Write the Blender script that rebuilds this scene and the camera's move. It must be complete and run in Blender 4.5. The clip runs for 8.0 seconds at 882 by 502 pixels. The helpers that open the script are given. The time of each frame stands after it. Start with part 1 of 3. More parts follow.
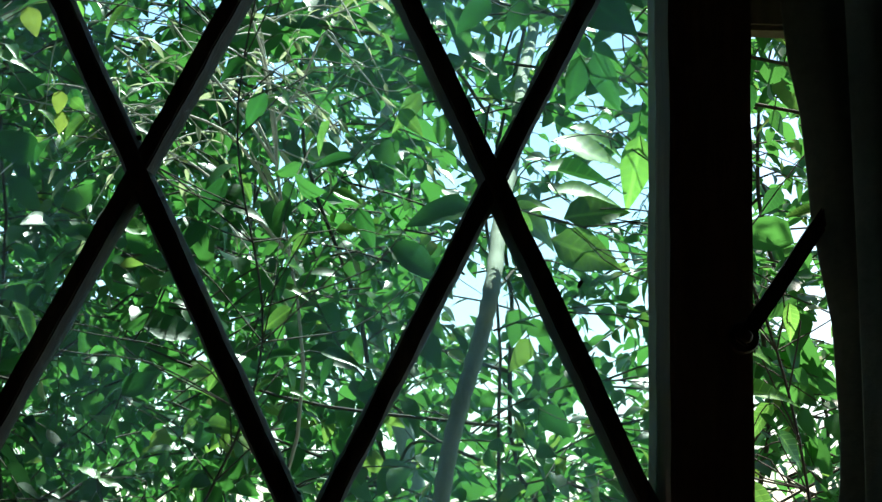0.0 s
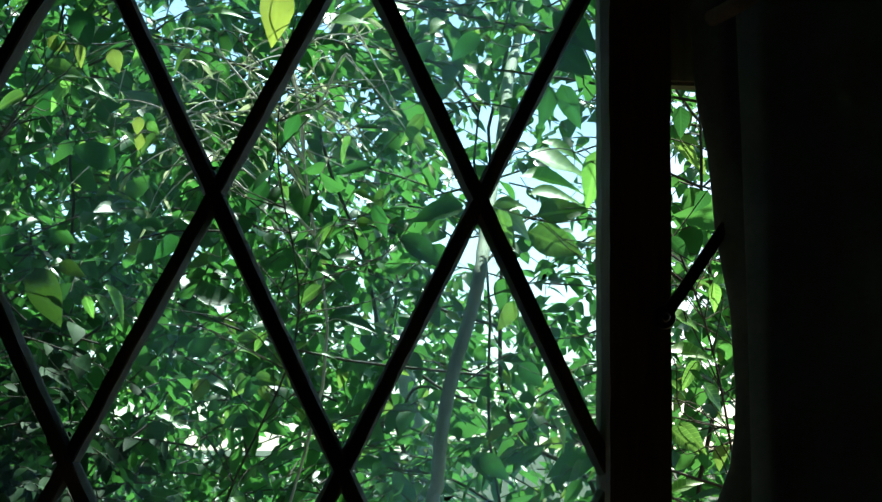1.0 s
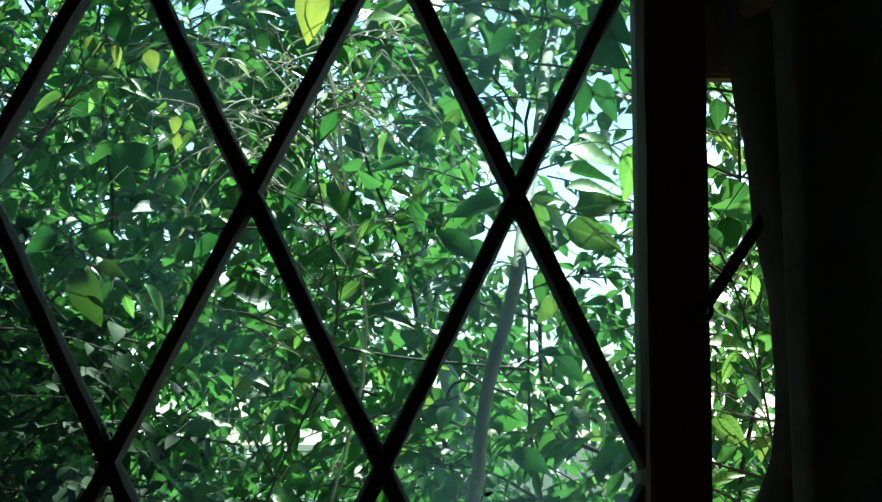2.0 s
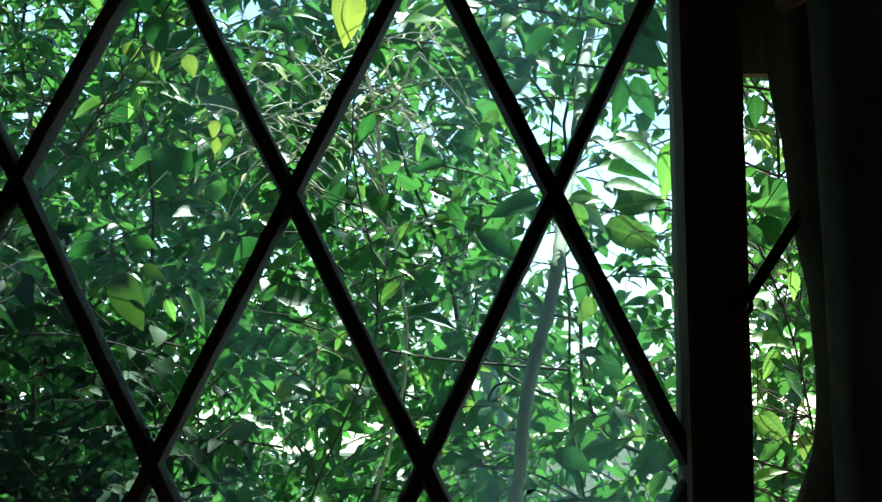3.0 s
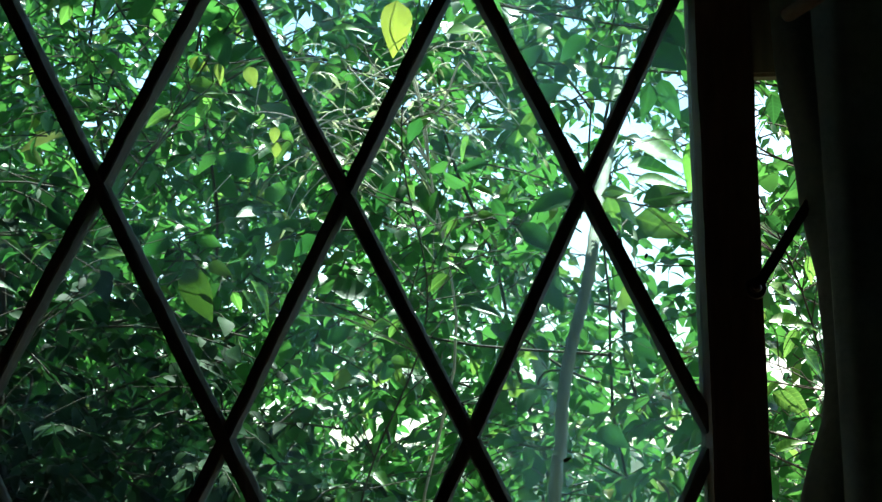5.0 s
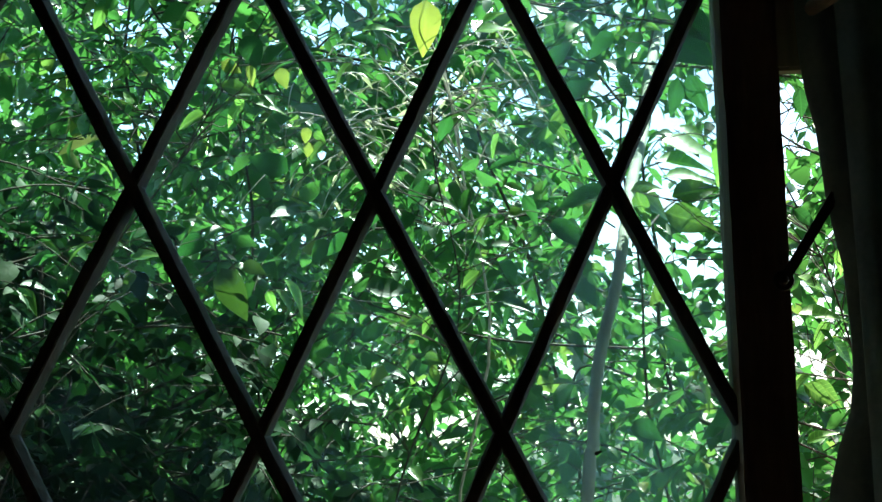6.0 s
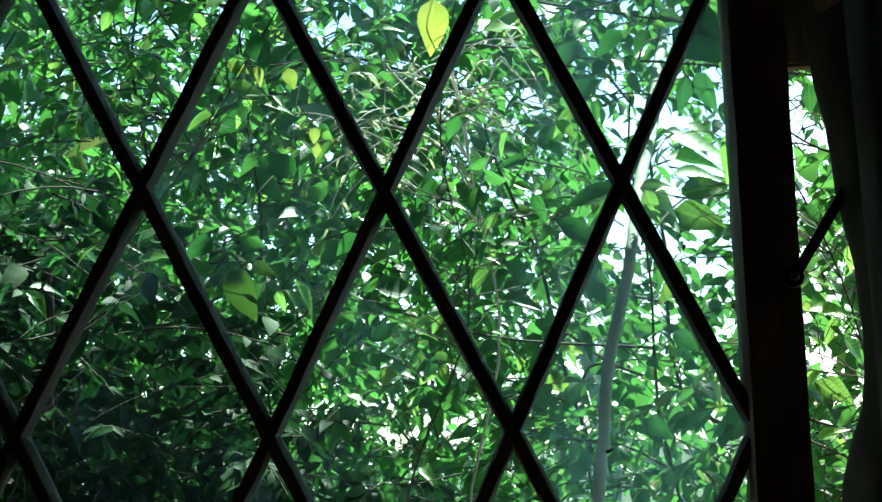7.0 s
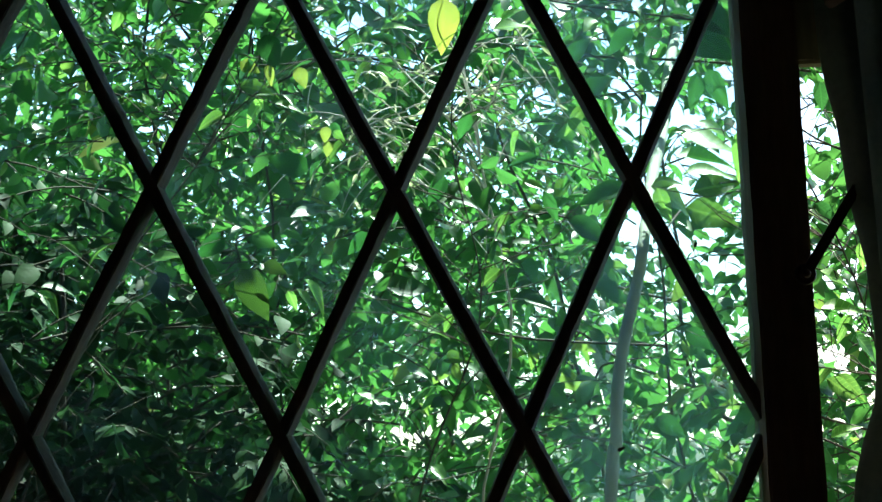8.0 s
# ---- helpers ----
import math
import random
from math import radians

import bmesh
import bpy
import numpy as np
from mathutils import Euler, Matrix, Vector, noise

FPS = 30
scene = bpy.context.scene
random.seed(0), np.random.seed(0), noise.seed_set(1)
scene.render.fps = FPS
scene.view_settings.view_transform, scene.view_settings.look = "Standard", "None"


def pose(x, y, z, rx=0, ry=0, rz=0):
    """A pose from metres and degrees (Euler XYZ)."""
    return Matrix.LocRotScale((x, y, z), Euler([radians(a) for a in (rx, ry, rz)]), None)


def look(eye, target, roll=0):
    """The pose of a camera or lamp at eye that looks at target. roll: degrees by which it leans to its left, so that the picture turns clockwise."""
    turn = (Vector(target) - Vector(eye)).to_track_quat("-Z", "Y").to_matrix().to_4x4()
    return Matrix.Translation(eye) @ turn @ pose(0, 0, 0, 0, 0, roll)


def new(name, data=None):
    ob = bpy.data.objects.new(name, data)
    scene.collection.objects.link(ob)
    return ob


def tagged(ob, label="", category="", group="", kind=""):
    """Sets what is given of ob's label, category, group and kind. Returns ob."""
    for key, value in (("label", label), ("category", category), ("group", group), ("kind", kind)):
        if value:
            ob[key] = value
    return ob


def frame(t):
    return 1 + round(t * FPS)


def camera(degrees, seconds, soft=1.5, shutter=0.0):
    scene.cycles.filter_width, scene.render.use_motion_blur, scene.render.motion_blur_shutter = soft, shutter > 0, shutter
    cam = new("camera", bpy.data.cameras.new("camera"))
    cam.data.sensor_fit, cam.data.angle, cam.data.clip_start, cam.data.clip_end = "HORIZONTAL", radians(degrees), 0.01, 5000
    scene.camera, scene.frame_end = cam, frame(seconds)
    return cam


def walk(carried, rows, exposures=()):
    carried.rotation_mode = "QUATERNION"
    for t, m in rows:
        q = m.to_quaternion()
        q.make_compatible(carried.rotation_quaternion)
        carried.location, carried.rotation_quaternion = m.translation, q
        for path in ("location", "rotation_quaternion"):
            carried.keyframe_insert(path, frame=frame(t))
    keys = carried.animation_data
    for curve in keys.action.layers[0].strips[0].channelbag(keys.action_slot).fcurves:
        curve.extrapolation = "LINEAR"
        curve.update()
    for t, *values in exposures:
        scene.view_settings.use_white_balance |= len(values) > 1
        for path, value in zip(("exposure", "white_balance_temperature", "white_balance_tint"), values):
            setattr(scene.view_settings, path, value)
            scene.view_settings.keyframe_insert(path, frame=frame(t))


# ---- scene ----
cam = camera(24.0, 8.0, soft=1.45)
# seconds, eye (x, y, z), pitch, roll, yaw
ROWS = [
    (0.0, 0.1296, -1.1414, 1.3147, 97.185, -0.539, -1.996),
    (0.2, 0.1277, -1.2130, 1.3149, 96.821, -0.513, -1.974),
    (0.5, 0.1226, -1.4094, 1.3154, 95.821, -0.442, -1.913),
    (0.8, 0.1160, -1.5231, 1.3132, 95.495, -0.356, -2.010),
    (1.0, 0.1154, -1.5337, 1.3130, 95.464, -0.348, -2.019),
    (1.5, 0.1159, -1.5337, 1.3125, 95.435, -0.306, -1.728),
    (2.0, 0.1175, -1.5356, 1.3157, 95.250, 0.274, -0.843),
    (3.5, 0.1196, -1.5471, 1.3024, 95.543, 0.957, 0.656),
    (4.0, 0.1213, -1.6200, 1.2946, 95.558, 1.056, 0.874),
    (4.5, 0.1245, -1.6865, 1.2912, 95.457, 1.203, 1.100),
    (4.8, 0.1287, -1.6934, 1.2899, 95.449, 1.478, 1.619),
    (6.0, 0.1413, -1.7143, 1.2863, 95.425, 2.304, 3.177),
    (6.5, 0.1407, -1.7116, 1.2863, 95.425, 2.389, 3.342),
    (7.0, 0.1392, -1.7124, 1.2850, 95.462, 2.698, 3.416),
    (7.5, 0.1408, -1.7090, 1.2844, 95.475, 2.760, 3.591),
    (8.0, 0.1414, -1.7111, 1.2837, 95.479, 2.841, 3.813),
]
walk(cam, [(t, pose(x, y, z, pitch, roll, yaw)) for t, x, y, z, pitch, roll, yaw in ROWS],
     exposures=[(0.0, 1.45), (1.0, 1.45), (2.2, 1.65), (4.5, 1.8), (8.0, 2.1)])

# ---- daylight ----
SUN_ELEV, SUN_AZ = radians(58), radians(28)      # azimuth from +y towards +x
world = bpy.data.worlds.new("world")
scene.world = world
world.use_nodes = True
wn, wl = world.node_tree.nodes, world.node_tree.links
sky = wn.new("ShaderNodeTexSky")
sky.sky_type, sky.sun_disc = "NISHITA", False
sky.sun_elevation, sky.sun_rotation = SUN_ELEV, SUN_AZ
sky.dust_density, sky.ozone_density = 0.3, 3.0
wn["Background"].inputs[1].default_value = 0.105
wl.new(sky.outputs[0], wn["Background"].inputs[0])
sun = new("sun", bpy.data.lights.new("sun", "SUN"))
sun.data.energy, sun.data.angle, sun.data.color = 5.0, radians(0.5), (1.0, 0.95, 0.86)
sun_dir = Vector((math.sin(SUN_AZ) * math.cos(SUN_ELEV), math.cos(SUN_AZ) * math.cos(SUN_ELEV), math.sin(SUN_ELEV)))
sun.matrix_world = look(sun_dir * 20, (0, 0, 0))


# ---- materials ----
def material(name):
    m = bpy.data.materials.new(name)
    m.use_nodes = True
    n, l = m.node_tree.nodes, m.node_tree.links
    return m, n, l, n["Principled BSDF"], n["Material Output"]


def noise_node(n, l, scale, detail=5, vec=None, rough=0.6):
    t = n.new("ShaderNodeTexNoise")
    t.inputs["Scale"].default_value, t.inputs["Detail"].default_value, t.inputs["Roughness"].default_value = scale, detail, rough
    if vec:
        l.new(vec, t.inputs["Vector"])
    return t


def ramp(n, l, fac, stops):
    r = n.new("ShaderNodeValToRGB")
    while len(r.color_ramp.elements) < len(stops):
        r.color_ramp.elements.new(0.5)
    for e, (p, c) in zip(r.color_ramp.elements, stops):
        e.position, e.color = p, (*c, 1)
    l.new(fac, r.inputs[0])
    return r


def surface(name, dark, light, scale=8, rough=0.75, bump=0.3, stretch=(1, 1, 1), metal=0.0, bump_dist=0.002):
    """Two-scale stained surface with fine relief, in object space."""
    m, n, l, b, out = material(name)
    co, mp = n.new("ShaderNodeTexCoord"), n.new("ShaderNodeMapping")
    mp.inputs["Scale"].default_value = stretch
    l.new(co.outputs["Object"], mp.inputs[0])
    big, fine = noise_node(n, l, scale, 4, mp.outputs[0]), noise_node(n, l, scale * 14, 6, mp.outputs[0])
    mix = n.new("ShaderNodeMath")
    mix.operation = "MULTIPLY_ADD"
    l.new(fine.outputs[0], mix.inputs[0])
    mix.inputs[1].default_value = 0.45
    sub = n.new("ShaderNodeMath")
    sub.operation = "MULTIPLY"
    l.new(big.outputs[0], sub.inputs[0])
    sub.inputs[1].default_value = 0.55
    l.new(sub.outputs[0], mix.inputs[2])
    r = ramp(n, l, mix.outputs[0], [(0.3, dark), (0.7, light)])
    l.new(r.outputs[0], b.inputs["Base Color"])
    b.inputs["Roughness"].default_value, b.inputs["Metallic"].default_value = rough, metal
    bp = n.new("ShaderNodeBump")
    bp.inputs["Strength"].default_value, bp.inputs["Distance"].default_value = bump, bump_dist
    l.new(fine.outputs[0], bp.inputs["Height"])
    l.new(bp.outputs[0], b.inputs["Normal"])
    return m


def leaf_material(name, tones, glow, single=False, rough=0.32, thin=0.5, veins=0.0, gloss=0.5):
    """Leaf blade: glossy cuticle over a blade that lets light through. single: one leaf an object."""
    m, n, l, b, out = material(name)
    if single:
        rnd = n.new("ShaderNodeObjectInfo").outputs["Random"]
    else:
        rnd = n.new("ShaderNodeNewGeometry").outputs["Random Per Island"]
    r = ramp(n, l, rnd, tones)
    co = n.new("ShaderNodeTexCoord")
    blotch = noise_node(n, l, 60, 4, co.outputs["Object"])
    var = n.new("ShaderNodeMixRGB")
    var.blend_type, var.inputs[0].default_value = "MULTIPLY", 0.55
    l.new(r.outputs[0], var.inputs[1])
    br = ramp(n, l, blotch.outputs[0], [(0.3, (0.55, 0.6, 0.5)), (0.65, (1, 1, 1))])
    l.new(br.outputs[0], var.inputs[2])
    colour = var.outputs[0]
    bp = n.new("ShaderNodeBump")
    bp.inputs["Strength"].default_value, bp.inputs["Distance"].default_value = (0.12, 0.0006) if veins else (0.35, 0.002)
    if veins:
        uv = n.new("ShaderNodeUVMap")
        sep = n.new("ShaderNodeSeparateXYZ")
        l.new(uv.outputs[0], sep.inputs[0])
        ab = n.new("ShaderNodeMath")
        ab.operation = "ABSOLUTE"
        l.new(sep.outputs[1], ab.inputs[0])
        sl = n.new("ShaderNodeMath")
        sl.operation = "MULTIPLY_ADD"
        l.new(ab.outputs[0], sl.inputs[0])
        sl.inputs[1].default_value = -0.28
        l.new(sep.outputs[0], sl.inputs[2])
        wv = n.new("ShaderNodeMath")
        wv.operation = "MULTIPLY"
        l.new(sl.outputs[0], wv.inputs[0])
        wv.inputs[1].default_value = 8.0
        fr = n.new("ShaderNodeMath")
        fr.operation = "PINGPONG"
        l.new(wv.outputs[0], fr.inputs[0])
        fr.inputs[1].default_value = 0.5
        mn = n.new("ShaderNodeMath")
        mn.operation = "MINIMUM"
        l.new(fr.outputs[0], mn.inputs[0])
        l.new(ab.outputs[0], mn.inputs[1])
        vr = ramp(n, l, mn.outputs[0], [(0.025, (1, 1, 1)), (0.08, (0, 0, 0))])
        vm = n.new("ShaderNodeMixRGB")
        vm.inputs[2].default_value = (*glow, 1)
        vf = n.new("ShaderNodeMath")
        vf.operation = "MULTIPLY"
        l.new(vr.outputs[0], vf.inputs[0])
        vf.inputs[1].default_value = veins
        l.new(vf.outputs[0], vm.inputs[0])
        l.new(colour, vm.inputs[1])
        colour = vm.outputs[0]
        l.new(fr.outputs[0], bp.inputs["Height"])
    else:
        l.new(blotch.outputs[0], bp.inputs["Height"])
    l.new(colour, b.inputs["Base Color"])
    l.new(bp.outputs[0], b.inputs["Normal"])
    b.inputs["Roughness"].default_value, b.inputs["Specular IOR Level"].default_value = rough, gloss
    tr = n.new("ShaderNodeBsdfTranslucent")
    tm = n.new("ShaderNodeMixRGB")
    tm.blend_type, tm.inputs[0].default_value = "MIX", 0.45
    tm.inputs[2].default_value = (*glow, 1)
    l.new(colour, tm.inputs[1])
    l.new(tm.outputs[0], tr.inputs[0])
    ms = n.new("ShaderNodeMixShader")
    ms.inputs[0].default_value = thin
    l.new(b.outputs[0], ms.inputs[1])
    l.new(tr.outputs[0], ms.inputs[2])
    l.new(ms.outputs[0], out.inputs[0])
    return m


def glass_material(name):
    """Old window glass under a thin uneven film of dust, with a bluish haze painted in."""
    m, n, l, b, out = material(name)
    n.remove(b)
    gl = n.new("ShaderNodeBsdfGlass")
    gl.inputs["Color"].default_value, gl.inputs["Roughness"].default_value, gl.inputs["IOR"].default_value = (0.88, 1.0, 0.985, 1), 0.0, 1.45
    dust = n.new("ShaderNodeBsdfTranslucent")
    dust.inputs[0].default_value = (0.42, 0.66, 0.76, 1)
    co = n.new("ShaderNodeTexCoord")
    a, c = noise_node(n, l, 5, 3, co.outputs["Object"]), noise_node(n, l, 420, 3, co.outputs["Object"])
    # film thickens to the right to paint a hazy veil
    sep, grow_haze, sm = n.new("ShaderNodeSeparateXYZ"), n.new("ShaderNodeMapRange"), n.new("ShaderNodeMath")
    l.new(co.outputs["Object"], sep.inputs[0])
    l.new(sep.outputs[0], grow_haze.inputs[0])
    for k, val in enumerate((-0.3, 0.3, -0.12, 0.22)):
        grow_haze.inputs[1 + k].default_value = val
    l.new(a.outputs[0], sm.inputs[0])
    l.new(grow_haze.outputs[0], sm.inputs[1])
    f1 = ramp(n, l, sm.outputs[0], [(0.3, (0.002, 0.002, 0.002)), (0.5, (0.008, 0.008, 0.008)), (0.85, (0.18, 0.18, 0.18))])
    f2 = ramp(n, l, c.outputs[0], [(0.68, (0, 0, 0)), (0.80, (0.06, 0.06, 0.06))])
    ad = n.new("ShaderNodeMath")
    l.new(f1.outputs[0], ad.inputs[0])
    l.new(f2.outputs[0], ad.inputs[1])
    ms = n.new("ShaderNodeMixShader")
    l.new(ad.outputs[0], ms.inputs[0])
    l.new(gl.outputs[0], ms.inputs[1])
    l.new(dust.outputs[0], ms.inputs[2])
    l.new(ms.outputs[0], out.inputs[0])
    return m


M_BAR = surface("weathered_dark_wood", (0.025, 0.016, 0.010), (0.10, 0.066, 0.042), 18, 0.8, 0.6, (1, 1, 0.3))
M_POST = surface("brown_stained_timber", (0.08, 0.05, 0.03), (0.26, 0.17, 0.10), 10, 0.75, 0.5, (1, 1, 0.12))
M_WALL = surface("dark_plank_wall", (0.12, 0.085, 0.06), (0.28, 0.2, 0.14), 3, 0.85, 0.4, (1, 1, 0.2))
# plaster and floor are out of view, kept pale to bounce window light
M_PLASTER = surface("pale_plaster", (0.62, 0.58, 0.52), (0.78, 0.75, 0.69), 3, 0.9, 0.3)
M_FLOOR = surface("worn_floor_boards", (0.28, 0.2, 0.13), (0.5, 0.37, 0.25), 4, 0.6, 0.3, (0.2, 1, 1))
M_CEIL = surface("dark_ceiling_boards", (0.05, 0.037, 0.025), (0.11, 0.08, 0.055), 3, 0.85, 0.3)
M_CLOTH = surface("grey_green_curtain_cloth", (0.15, 0.22, 0.19), (0.26, 0.35, 0.31), 12, 0.95, 0.5, (1, 1, 1), 0, 0.001)
M_TIE = surface("tan_cord", (0.10, 0.065, 0.03), (0.2, 0.135, 0.07), 30, 0.9, 0.6)
M_IRON = surface("rusty_iron", (0.03, 0.025, 0.022), (0.10, 0.07, 0.05), 40, 0.6, 0.5, (1, 1, 1), 0.6)
M_EARTH = surface("leaf_littered_earth", (0.02, 0.035, 0.012), (0.06, 0.085, 0.03), 2, 0.95, 0.8, (1, 1, 1), 0, 0.02)
# tone range widened so the pale mottle also paints sun patches
M_BARK = surface("pale_smooth_bark", (0.09, 0.14, 0.09), (0.42, 0.5, 0.4), 45, 0.8, 0.5, (1, 1, 0.4))
M_TWIG = surface("brown_twig_bark", (0.02, 0.018, 0.012), (0.075, 0.06, 0.038), 40, 0.8, 0.4)
M_DIRT = surface("black_dirt", (0.012, 0.010, 0.008), (0.04, 0.033, 0.025), 90, 0.95, 0.5)
M_GLASS = glass_material("dusty_hazy_window_glass")
GLOW = (0.14, 0.46, 0.075)
M_NEAR = leaf_material("broad_leaf", [(0.0, (0.025, 0.11, 0.02)), (0.5, (0.04, 0.17, 0.03)), (1.0, (0.07, 0.23, 0.04))], (0.22, 0.46, 0.08), True, 0.32, 0.5, 0.85)
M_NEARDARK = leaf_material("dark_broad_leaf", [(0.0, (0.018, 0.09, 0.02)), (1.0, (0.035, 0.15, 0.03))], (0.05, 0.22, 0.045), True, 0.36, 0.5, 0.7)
M_YELLOW = leaf_material("yellowing_leaf", [(0.0, (0.15, 0.25, 0.045)), (1.0, (0.24, 0.32, 0.055))], (0.36, 0.48, 0.08), True, 0.45, 0.65, 0.6)
M_LEMON = leaf_material("lemon_leaf", [(0.0, (0.30, 0.36, 0.05)), (1.0, (0.36, 0.40, 0.06))], (0.46, 0.55, 0.085), True, 0.45, 0.7, 0.5)
# lime leaf, its colour raised to pass for a blade in sun
M_LIME = leaf_material("sunlit_lime_leaf", [(0.0, (0.07, 0.30, 0.04)), (1.0, (0.15, 0.42, 0.06))], (0.36, 0.78, 0.14), True, 0.36, 0.55, 0.8)
# dimmer copy of the broad leaf, with shade put into its colour
M_SHADE = leaf_material("shaded_green_leaf", [(0.0, (0.018, 0.10, 0.022)), (1.0, (0.04, 0.17, 0.035))], (0.05, 0.25, 0.045), True, 0.5, 0.5, 0.35)
M_OLIVE = leaf_material("dull_olive_leaf", [(0.0, (0.03, 0.085, 0.014)), (1.0, (0.045, 0.10, 0.016))], (0.055, 0.13, 0.018), True, 0.55, 0.5, 0.3)
M_MID = leaf_material("shrub_leaves", [(0.0, (0.009, 0.065, 0.018)), (0.45, (0.022, 0.12, 0.028)), (0.92, (0.048, 0.19, 0.04)), (0.98, (0.28, 0.32, 0.06))], GLOW)
# vine leaves and bark whitened to stand for sun on them
M_PALE = leaf_material("narrow_sunlit_leaves", [(0.0, (0.16, 0.30, 0.09)), (0.5, (0.34, 0.42, 0.2)), (1.0, (0.6, 0.58, 0.42))], (0.6, 0.64, 0.36))
M_VINE = surface("sunlit_vine_bark", (0.45, 0.43, 0.38), (0.75, 0.72, 0.66), 40, 0.8, 0.4)
# leaf colour darkened to stand for deep shade low in the west
M_DEEP = leaf_material("shade_dark_leaves", [(0.0, (0.006, 0.035, 0.010)), (0.6, (0.012, 0.06, 0.016)), (0.95, (0.03, 0.10, 0.026))], (0.02, 0.08, 0.018), False, 0.6, 0.25, 0.0, 0.12)
M_FAR = leaf_material("tree_leaves", [(0.0, (0.012, 0.075, 0.022)), (0.6, (0.026, 0.135, 0.032)), (0.95, (0.055, 0.21, 0.045))], GLOW)


# ---- mesh helpers ----
def part(name, bm, mat, parent=None, label="", smooth=False):
    me = bpy.data.meshes.new(name)
    bm.to_mesh(me)
    bm.free()
    me.materials.append(mat)
    if smooth:
        me.polygons.foreach_set("use_smooth", [True] * len(me.polygons))
    ob = new(name, me)
    ob.parent = parent
    return tagged(ob, label)


def array_part(name, verts, faces, mat, parent=None, label="", uv=None, kind=""):
    """A smooth mesh from arrays of corners and of equal-sided faces."""
    me = bpy.data.meshes.new(name)
    k = faces.shape[1]
    me.vertices.add(len(verts))
    me.vertices.foreach_set("co", np.ascontiguousarray(verts, dtype=np.float32).ravel())
    me.loops.add(faces.size)
    me.loops.foreach_set("vertex_index", np.ascontiguousarray(faces, dtype=np.int32).ravel())
    me.polygons.add(len(faces))
    me.polygons.foreach_set("loop_start", np.arange(0, faces.size, k, dtype=np.int32))
    me.polygons.foreach_set("use_smooth", np.ones(len(faces), dtype=bool))
    me.update(calc_edges=True)
    me.materials.append(mat)
    if uv is not None:
        lay = me.uv_layers.new(name="UVMap")
        lay.data.foreach_set("uv", np.ascontiguousarray(uv[faces.ravel()], dtype=np.float32).ravel())
    ob = new(name, me)
    ob.parent = parent
    return tagged(ob, label, "", "", kind)


def box(x0, x1, y0, y1, z0, z1, bevel=0.0, wob=0.0, cuts=0, seed=1):
    """A block with eased, slightly uneven edges."""
    bm = bmesh.new()
    bmesh.ops.create_cube(bm, size=1, matrix=Matrix.Translation(((x0 + x1) / 2, (y0 + y1) / 2, (z0 + z1) / 2)) @ Matrix.Diagonal((x1 - x0, y1 - y0, z1 - z0, 1)))
    if bevel:
        bmesh.ops.bevel(bm, geom=bm.edges[:], offset=bevel, segments=2, affect="EDGES")
    if cuts:
        long = max((x1 - x0, "x"), (y1 - y0, "y"), (z1 - z0, "z"))[1]
        axis = {"x": Vector((1, 0, 0)), "y": Vector((0, 1, 0)), "z": Vector((0, 0, 1))}[long]
        lo = {"x": x0, "y": y0, "z": z0}[long]
        size = {"x": x1 - x0, "y": y1 - y0, "z": z1 - z0}[long]
        for i in range(1, cuts):
            bmesh.ops.bisect_plane(bm, geom=bm.verts[:] + bm.edges[:] + bm.faces[:], plane_co=axis * (lo + size * i / cuts), plane_no=axis)
    if wob:
        for v in bm.verts:
            v.co += noise.noise_vector(v.co * 28 + Vector((seed, 0, 0))) * wob
    return bm


def tube(points, radii, sides=6):
    """Corners and quads of a tapered tube along points."""
    pts = np.asarray(points, float)
    tang = np.gradient(pts, axis=0)
    tang /= np.linalg.norm(tang, axis=1)[:, None] + 1e-9
    ref = np.array([0.31, 0.9, 0.3])
    u = np.cross(tang, ref)
    u /= np.linalg.norm(u, axis=1)[:, None] + 1e-9
    w = np.cross(tang, u)
    a = np.arange(sides) * 2 * math.pi / sides
    ring = u[:, None, :] * np.cos(a)[None, :, None] + w[:, None, :] * np.sin(a)[None, :, None]
    v = (pts[:, None, :] + ring * np.asarray(radii)[:, None, None]).reshape(-1, 3)
    i, j = np.meshgrid(np.arange(len(pts) - 1), np.arange(sides), indexing="ij")
    f = np.stack([i * sides + j, i * sides + (j + 1) % sides, (i + 1) * sides + (j + 1) % sides, (i + 1) * sides + j], -1).reshape(-1, 4)
    return v, f


def merge(tubes):
    vs, fs, k = [], [], 0
    for v, f in tubes:
        vs.append(v)
        fs.append(f + k)
        k += len(v)
    return np.concatenate(vs), np.concatenate(fs)


def spline(ctrl, n=24):
    """Smooth points through a few control points (Catmull-Rom)."""
    p = np.asarray(ctrl, float)
    p = np.vstack([2 * p[0] - p[1], p, 2 * p[-1] - p[-2]])
    out = []
    m = len(p) - 3
    for t in np.linspace(0, m - 1e-6, n):
        i, f = int(t), t - int(t)
        a, b, c, d = p[i:i + 4]
        out.append(0.5 * (2 * b + (c - a) * f + (2 * a - 5 * b + 4 * c - d) * f * f + (3 * b - a - 3 * c + d) * f ** 3))
    return np.array(out)


# ---- the room ----
def setting(ob, label, category):
    return tagged(ob, label, category, "", "structure")


WX0, WX1, WZ0, WZ1 = -0.52, 0.2875, 1.02, 1.97      # clear opening of the lattice window
OX1 = 1.05                                           # far side of the opening behind the curtain
north = new("wall_north")
setting(north, "dark plank wall around the lattice window", "wall")
